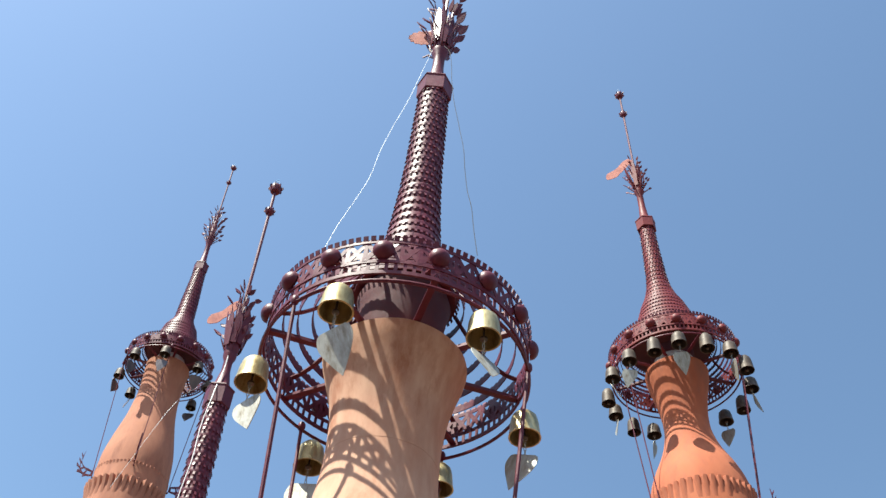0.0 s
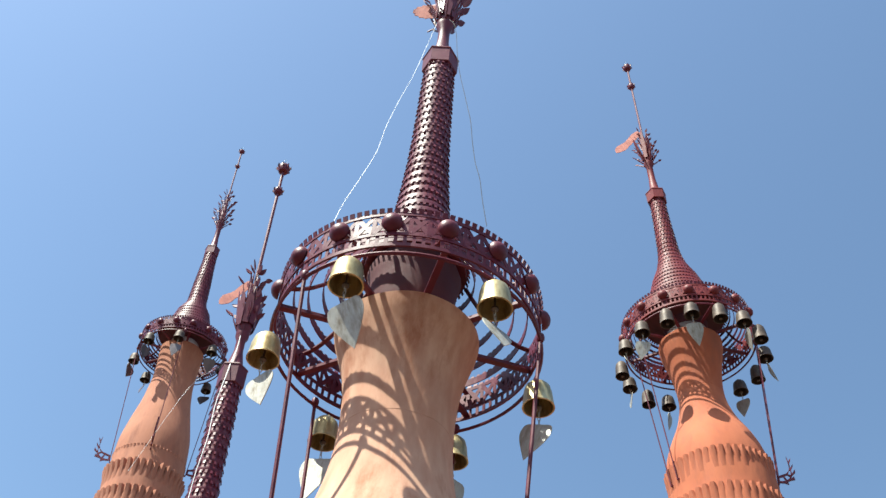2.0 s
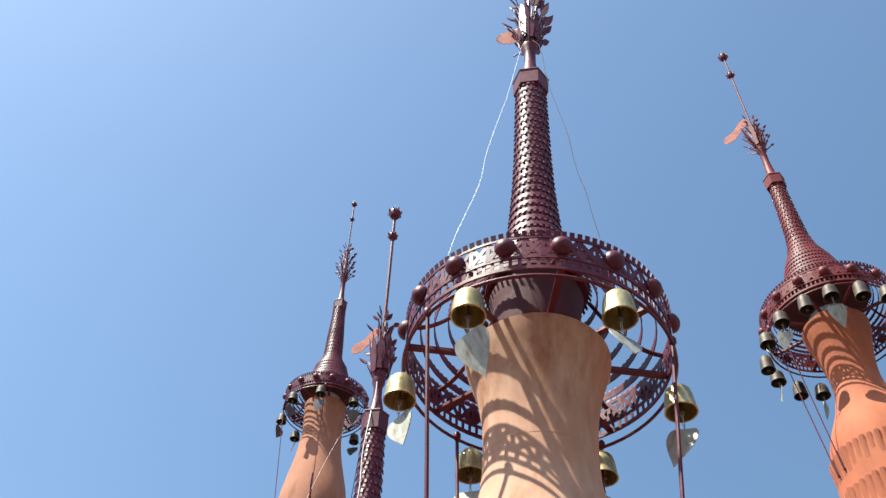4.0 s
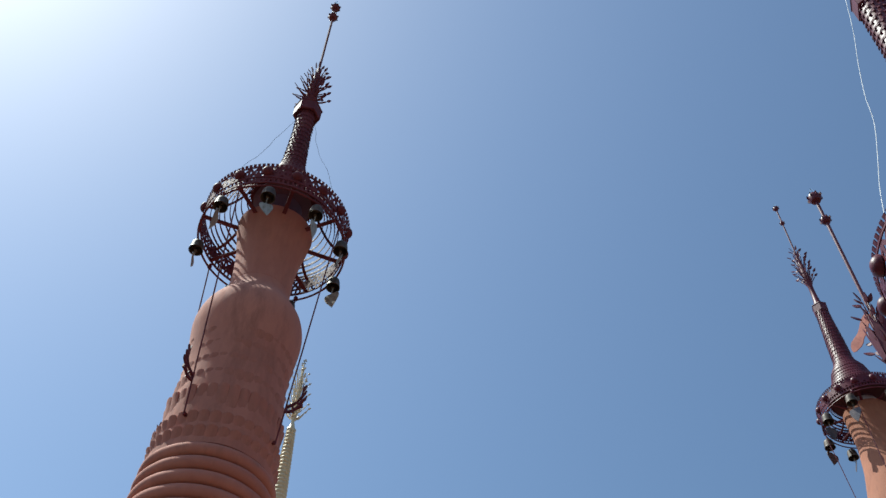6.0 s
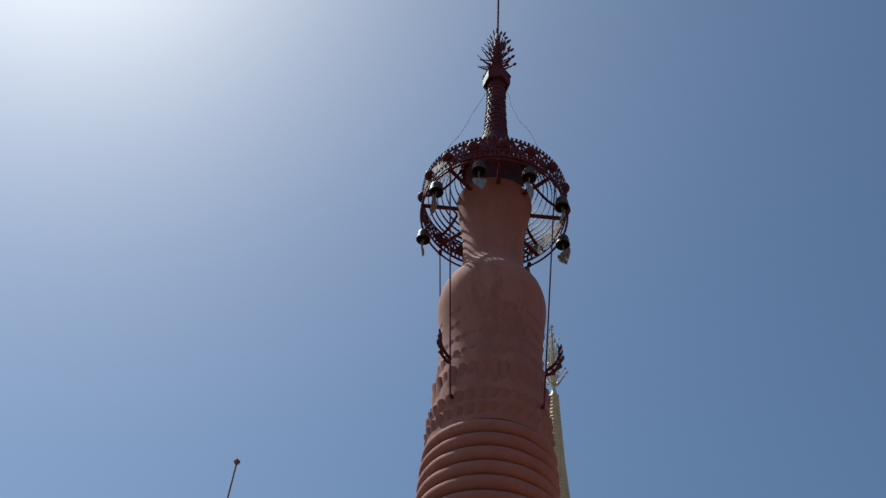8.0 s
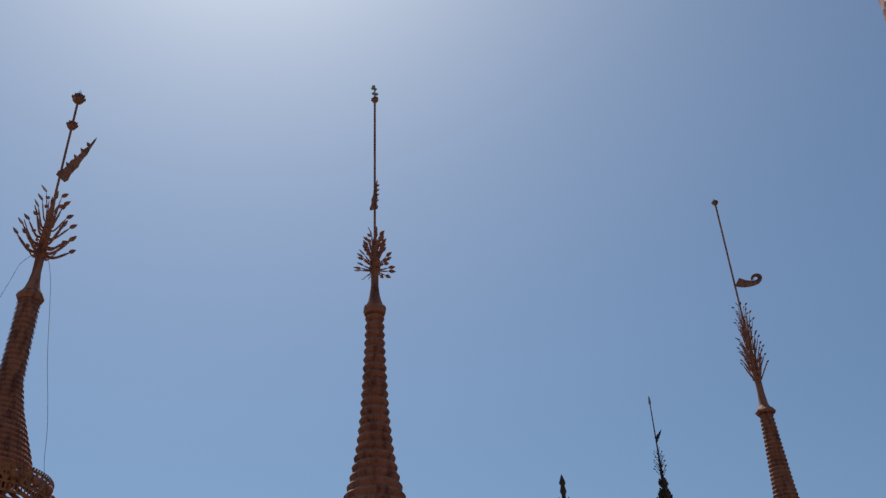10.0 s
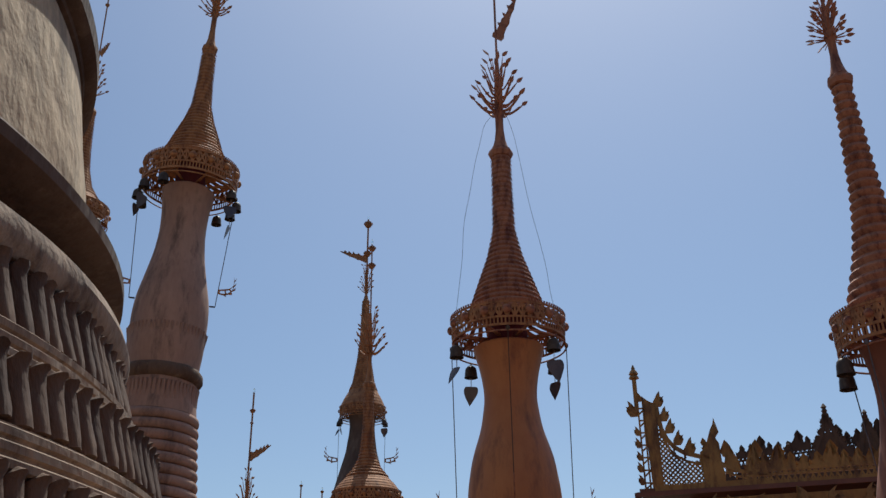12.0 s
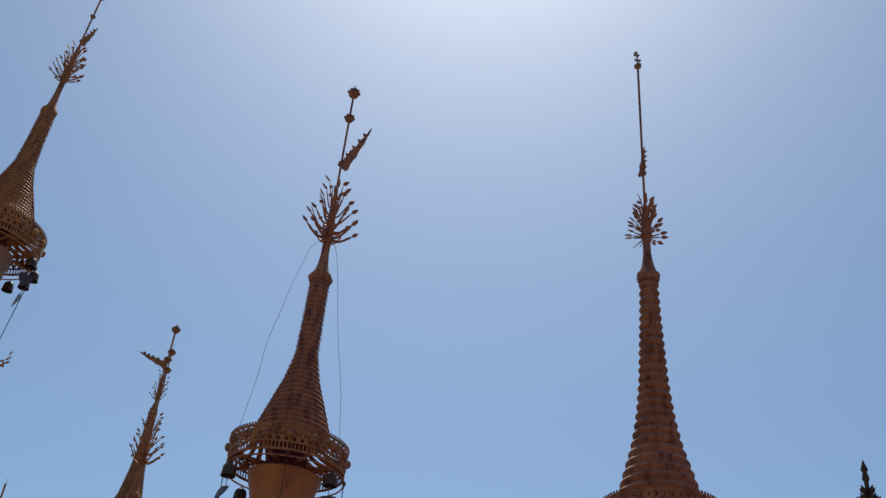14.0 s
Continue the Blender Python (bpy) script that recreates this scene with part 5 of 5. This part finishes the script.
def corner_gable(t=0.03):
    """A gilt sheet corner along +x: a tall board with a lantern post, a lattice web under a concave rail, and flame crockets."""
    bm = bmesh.new()
    out = (0, 1, 0)
    plate(bm, [(-0.02, 0), (0.10, 0), (0.10, 0.95), (0.05, 0.965), (0.0, 1.0), (-0.05, 1.05), (-0.03, 0.9)], t)
    for x in (-0.10, -0.045):
        bar(bm, (x, 0, 0), (x, 0, 0.98), 0.018, t * 0.7, out)
    for k in range(14):
        bar(bm, (-0.10, 0, 0.07 * k), (-0.02, 0, 0.07 * k + 0.07 * (-1) ** k * 0.5 + 0.03), 0.016, t * 0.6, out)
    # lantern post
    bar(bm, (-0.115, 0, 0.86), (-0.115, 0, 1.28), 0.046, 0.046, out)
    lathe([(0.02, 1.25), (0.06, 1.265), (0.05, 1.29), (0.038, 1.30), (0.055, 1.315), (0.04, 1.35), (0.02, 1.375), (0.022, 1.39), (0.004, 1.43)], 8, bm=bm)
    bmesh.ops.translate(bm, verts=bm.verts[-72:], vec=(-0.115, 0, 0))

    def flame(x, z, h, w, side=1, lean=0.3):
        plate(bm, [(side * px, pz) for px, pz in naga(h, w, lean)], t * 0.8, Matrix.Translation((x, 0.003, z)))

    for x, z, h in ((-0.15, 0.82, 0.19), (-0.07, 0.99, 0.12), (-0.12, 0.60, 0.11), (-0.12, 0.46, 0.12), (-0.12, 0.32, 0.11), (-0.12, 0.19, 0.12), (-0.12, 0.05, 0.12)):
        flame(x, z, h, h * 0.55, -1, 0.5)
    # concave rail, its inner twin and the web below
    xs, zs = (0.10, 0.115, 0.135, 0.18, 0.25, 0.36, 0.52, 0.62), (0.95, 0.78, 0.66, 0.54, 0.44, 0.365, 0.315, 0.30)

    def top_at(x):
        return float(np.interp(x, xs, zs))

    for (x0, z0), (x1, z1) in zip(zip(xs, zs), zip(xs[1:], zs[1:])):
        bar(bm, (x0, 0, z0), (x1, 0, z1), 0.045, t, out)
        bar(bm, (x0, 0, z0 - 0.085), (x1, 0, z1 - 0.085), 0.022, t * 0.8, out)
        bar(bm, (x1, 0, z1), (x1 - 0.01, 0, z1 - 0.085), 0.02, t * 0.6, out)
    d = 0.054
    for i in range(11):
        for j in range(18):
            x, z = 0.10 + d * i, d * j
            if z + d * 0.5 < top_at(x + d * 0.5) - 0.07:
                bar(bm, (x, 0, z), (x + d, 0, z + d), 0.018, t * 0.6, out)
                bar(bm, (x + d, 0, z), (x, 0, z + d), 0.018, t * 0.5, out)
    for x, z, h in ((0.115, 0.93, 0.18), (0.165, 0.76, 0.17), (0.215, 0.62, 0.17), (0.29, 0.48, 0.17), (0.40, 0.36, 0.20)):
        flame(x, z - 0.02, h, h * 0.55, 1, 0.25)
    # tall flame beside the web and the swag behind it
    plate(bm, [(0.53, 0.0), (0.54, 0.28), (0.52, 0.36), (0.58, 0.40), (0.63, 0.50), (0.655, 0.60), (0.69, 0.66), (0.705, 0.73), (0.725, 0.63), (0.745, 0.57), (0.70, 0.51), (0.735, 0.44), (0.725, 0.30), (0.76, 0.10), (0.75, 0.0)], t)
    flame(0.60, 0.36, 0.16, 0.08, -1)
    prev = None
    for k in range(8):
        p = Vector((0.74 + 0.065 * k, 0, 0.20 - 0.12 * math.sin(k / 7 * math.pi / 2)))
        if prev:
            bar(bm, prev, p, 0.034, t, out)
            bar(bm, prev - UP * 0.07, p - UP * 0.06, 0.02, t * 0.7, out)
            bar(bm, p, p - UP * 0.10, 0.018, t * 0.6, out)
        prev = p
    for x, z, h in ((0.85, 0.12, 0.36), (1.05, 0.08, 0.38)):
        flame(x, z, h, h * 0.42, -1 if x < 1 else 1, 0.2)
    bar(bm, (0.0, 0, 0.0), (1.2, 0, 0.0), 0.06, t * 1.4, out)
    return bm


def crest_run(length, h, t=0.03, seed=0):
    """A straight pierced roof crest along +x: two rails, lattice, and a row of flame crockets of uneven size."""
    rnd = random.Random(seed)
    bm = bmesh.new()
    for z, w in ((0.0, 0.05), (h * 0.22, 0.022), (h * 0.34, 0.03)):
        bar(bm, (0, 0, z), (length, 0, z), t, w, (0, 0, 1))
    n = int(length / 0.06)
    for i in range(n):
        x0, x1 = length * i / n, length * (i + 1) / n
        bar(bm, (x0, 0, 0), (x1, 0, h * 0.34), 0.017, t * 0.6, (0, 1, 0))
        bar(bm, (x1, 0, 0), (x0, 0, h * 0.34), 0.017, t * 0.5, (0, 1, 0))
    n = int(length / (h * 0.33))
    for i in range(n):
        x = length * (i + 0.5) / n
        big = 1.0 if i % 4 == 2 else 0.62 + rnd.uniform(-0.08, 0.08)
        hh = h * 0.72 * big
        plate(bm, naga(hh, hh * 0.52, 0.15), t * 0.8, Matrix.Translation((x, 0, h * 0.32)))
        plate(bm, [(-px, pz) for px, pz in curl(hh * 0.5, hh * 0.3, 0.6)], t * 0.7, Matrix.Translation((x - hh * 0.12, 0.004, h * 0.33)))
        plate(bm, curl(hh * 0.5, hh * 0.3, 0.6), t * 0.6, Matrix.Translation((x + hh * 0.12, -0.004, h * 0.33)))
    return bm


def frieze(length, h, seed=0):
    """A carved board along +x: a backing with rows of flame leaves standing proud of it."""
    rnd = random.Random(seed)
    bm = bmesh.new()
    box(bm, Matrix.Translation((length / 2, 0.03, h / 2)), length, 0.04, h)
    rows = int(h / 0.2)
    for r in range(rows):
        n = int(length / 0.19)
        for i in range(n):
            k = rnd.uniform(0.8, 1.25)
            flip = -1 if (i + r) % 2 else 1
            outline = [(flip * x, z) for x, z in curl(0.24 * k, 0.12 * k, 0.5)]
            plate(bm, outline, 0.03, Matrix.Translation((length * (i + 0.5 * (r % 2)) / n, -0.01 - 0.01 * rnd.random(), h * r / rows)) @ Matrix.Rotation(rnd.uniform(-0.25, 0.25), 4, "Y") @ Matrix.Rotation(-0.15, 4, "X"))
    return bm


def pavilion(corner, along, length, eave, depth, label, gilt):
    """A walled pavilion whose eave line starts at corner and runs along; crests are parented to it."""
    x = Vector((*along, 0)).normalized()
    y = UP.cross(x)
    m = Matrix((x, y, UP)).transposed().to_4x4()
    m.translation = Vector((*corner, 0))
    ob = thing("pavilion", m, label, "pavilion")
    z = eave + EYE
    bm = bmesh.new()
    for a, b, c, d in ((0.5, length - 0.5, 0.5, 0.7), (0.5, length - 0.5, depth - 0.7, depth - 0.5), (0.5, 0.7, 0.7, depth - 0.7), (length - 0.7, length - 0.5, 0.7, depth - 0.7)):
        box(bm, Matrix.Translation(((a + b) / 2, (c + d) / 2, z / 2 - 0.05)), b - a, d - c, z - 0.1)
    part("wall", bm, ROOF_RED, ob, smooth=0)
    bm = bmesh.new()
    rows = []
    for inset, hh in ((0, -0.05), (0, 0.0), (depth * 0.32, depth * 0.015), (depth * 0.32, depth * 0.02), (depth * 0.49, depth * 0.03)):
        rows.append([bm.verts.new(v) for v in ((inset, inset, z + hh), (length - inset, inset, z + hh), (length - inset, depth - inset, z + hh), (inset, depth - inset, z + hh))])
    for lo, hi in zip(rows, rows[1:]):
        for i in range(4):
            bm.faces.new((lo[i], lo[(i + 1) % 4], hi[(i + 1) % 4], hi[i]))
    bm.faces.new(rows[0][::-1])
    bm.faces.new(rows[-1])
    part("roof", bm, ROOF_RED, ob, smooth=0)
    bm = bmesh.new()
    bar(bm, (-0.03, -0.03, z - 0.07), (length + 0.03, -0.03, z - 0.07), 0.05, 0.05, (0, 0, 1))
    bar(bm, (-0.03, -0.03, z - 0.07), (-0.03, depth, z - 0.07), 0.05, 0.05, (0, 0, 1))
    part("eave_board", bm, ROOF_RED, ob, "red-brown eave board", smooth=0)
    part("eave_frieze", frieze(length, 0.2, 7), gilt, ob, "carved gilt eave frieze", m=Matrix.Translation((0, -0.075, z - 0.36)), smooth=0)
    return ob


wdir = Vector((-10.26 + 9.28, -4.19 + 6.06))
w = pavilion((-9.28, -6.06), (wdir.x, wdir.y), 4.6, 2.06, 3.0, "low pavilion with a gilt pierced roof crest", OLD_GILT)
part("crest", crest_run(3.5, 0.40, seed=1), OLD_GILT, w, m=Matrix.Translation((1.12, 0.0, 2.03 + EYE)))
part("acroterion", corner_gable(), OLD_GILT, w, "pierced corner gable of gilt sheet metal with flame crockets", m=Matrix.Translation((0.17, 0.0, 2.05 + EYE)), smooth=0)

rdir = Vector((-13.97 + 13.3, -1.0 + 4.6))
r0 = Vector((-12.95, -7.0))
rp = pavilion((r0.x, r0.y), (rdir.x, rdir.y), 7.5, 2.45, 3.4, "tall pavilion with dark-brown filigree roof spires", DARK_GILT)
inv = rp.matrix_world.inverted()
part("frieze", frieze(4.6, 1.28, 3), DARK_GILT, rp, "dark-brown carved leaf frieze", m=Matrix.Translation((2.9, 0, 2.46 + EYE)), smooth=0)
part("frieze", frieze(2.66, 0.5, 5), DARK_GILT, rp, "dark-brown carved leaf frieze", m=Matrix.Translation((0.2, 0, 2.46 + EYE)), smooth=0)
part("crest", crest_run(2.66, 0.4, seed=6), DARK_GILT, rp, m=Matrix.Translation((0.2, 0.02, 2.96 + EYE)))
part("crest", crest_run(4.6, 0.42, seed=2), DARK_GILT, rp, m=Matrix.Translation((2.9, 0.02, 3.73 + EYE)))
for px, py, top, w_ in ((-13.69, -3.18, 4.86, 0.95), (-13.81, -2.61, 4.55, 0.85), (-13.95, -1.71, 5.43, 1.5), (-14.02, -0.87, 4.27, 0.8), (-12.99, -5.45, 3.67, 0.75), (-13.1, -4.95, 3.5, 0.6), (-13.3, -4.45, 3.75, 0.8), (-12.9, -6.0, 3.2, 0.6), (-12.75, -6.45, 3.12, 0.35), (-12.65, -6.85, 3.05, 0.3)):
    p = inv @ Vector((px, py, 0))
    part("acroterion", acroterion(top - 2.46, w_ * 1.75, dense=True), DARK_GILT, rp, "dark-brown filigree roof spire", m=Matrix.Translation((p.x, -0.05, 2.46 + EYE)))

# gilt gable end before the tall pavilion, its wall coloured black in place of shade
gm = Matrix((Vector((rdir.x, rdir.y, 0)).normalized(), UP.cross(Vector((rdir.x, rdir.y, 0)).normalized()), UP)).transposed().to_4x4()
gm.translation = Vector((-13.70, -2.95, 0))
gable = thing("porch_gable", gm, "dark porch gable under the dark-brown frieze", "roof")
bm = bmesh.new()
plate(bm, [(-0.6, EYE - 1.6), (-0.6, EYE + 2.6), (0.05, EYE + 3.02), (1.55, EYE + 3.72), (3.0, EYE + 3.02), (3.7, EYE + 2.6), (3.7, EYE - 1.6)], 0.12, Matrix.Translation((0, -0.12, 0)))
part("gable_wall", bm, SHADE_BLACK, gable, "gable wall coloured black for its shade", smooth=0)
bm = bmesh.new()
bar(bm, (-0.7, -0.2, EYE + 2.6), (1.55, -0.2, EYE + 3.78), 0.06, 0.2, (0, 0, 1))
bar(bm, (1.55, -0.2, EYE + 3.78), (3.8, -0.2, EYE + 2.6), 0.06, 0.2, (0, 0, 1))
part("barge_board", bm, DARK_GILT, gable, "dark-brown gilt barge board", smooth=0)

# distant filigree spire: crossed pierced panels below a thin pole
nm = Matrix.Translation((-25.03, -0.48, 0))
tower = thing("filigree_spire", nm, "distant dark filigree roof spire with a thin pole", "spire")
part("roof_tier", lathe([(1.6, 0.0), (1.5, 5.0), (1.7, 5.4), (0.9, 6.6), (0.4, 7.6)], 8), ROOF_RED, tower, smooth=20)
for k in range(2):
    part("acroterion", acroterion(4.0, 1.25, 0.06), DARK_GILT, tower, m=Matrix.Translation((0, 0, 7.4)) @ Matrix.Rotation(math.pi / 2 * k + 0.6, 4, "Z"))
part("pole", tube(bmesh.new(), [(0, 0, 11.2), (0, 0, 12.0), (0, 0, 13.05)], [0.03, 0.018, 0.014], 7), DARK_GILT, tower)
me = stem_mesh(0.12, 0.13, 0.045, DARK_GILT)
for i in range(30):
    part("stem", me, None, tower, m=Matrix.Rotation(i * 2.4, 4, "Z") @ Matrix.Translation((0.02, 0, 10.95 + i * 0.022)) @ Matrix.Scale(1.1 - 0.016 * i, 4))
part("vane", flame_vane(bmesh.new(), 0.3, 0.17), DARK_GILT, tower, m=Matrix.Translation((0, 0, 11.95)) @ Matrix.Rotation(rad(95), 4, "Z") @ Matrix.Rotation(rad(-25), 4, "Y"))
part("tip", lathe([(0.012, 12.97), (0.035, 13.02), (0.03, 13.14), (0.008, 13.24)], 8), PALE_METAL, tower)
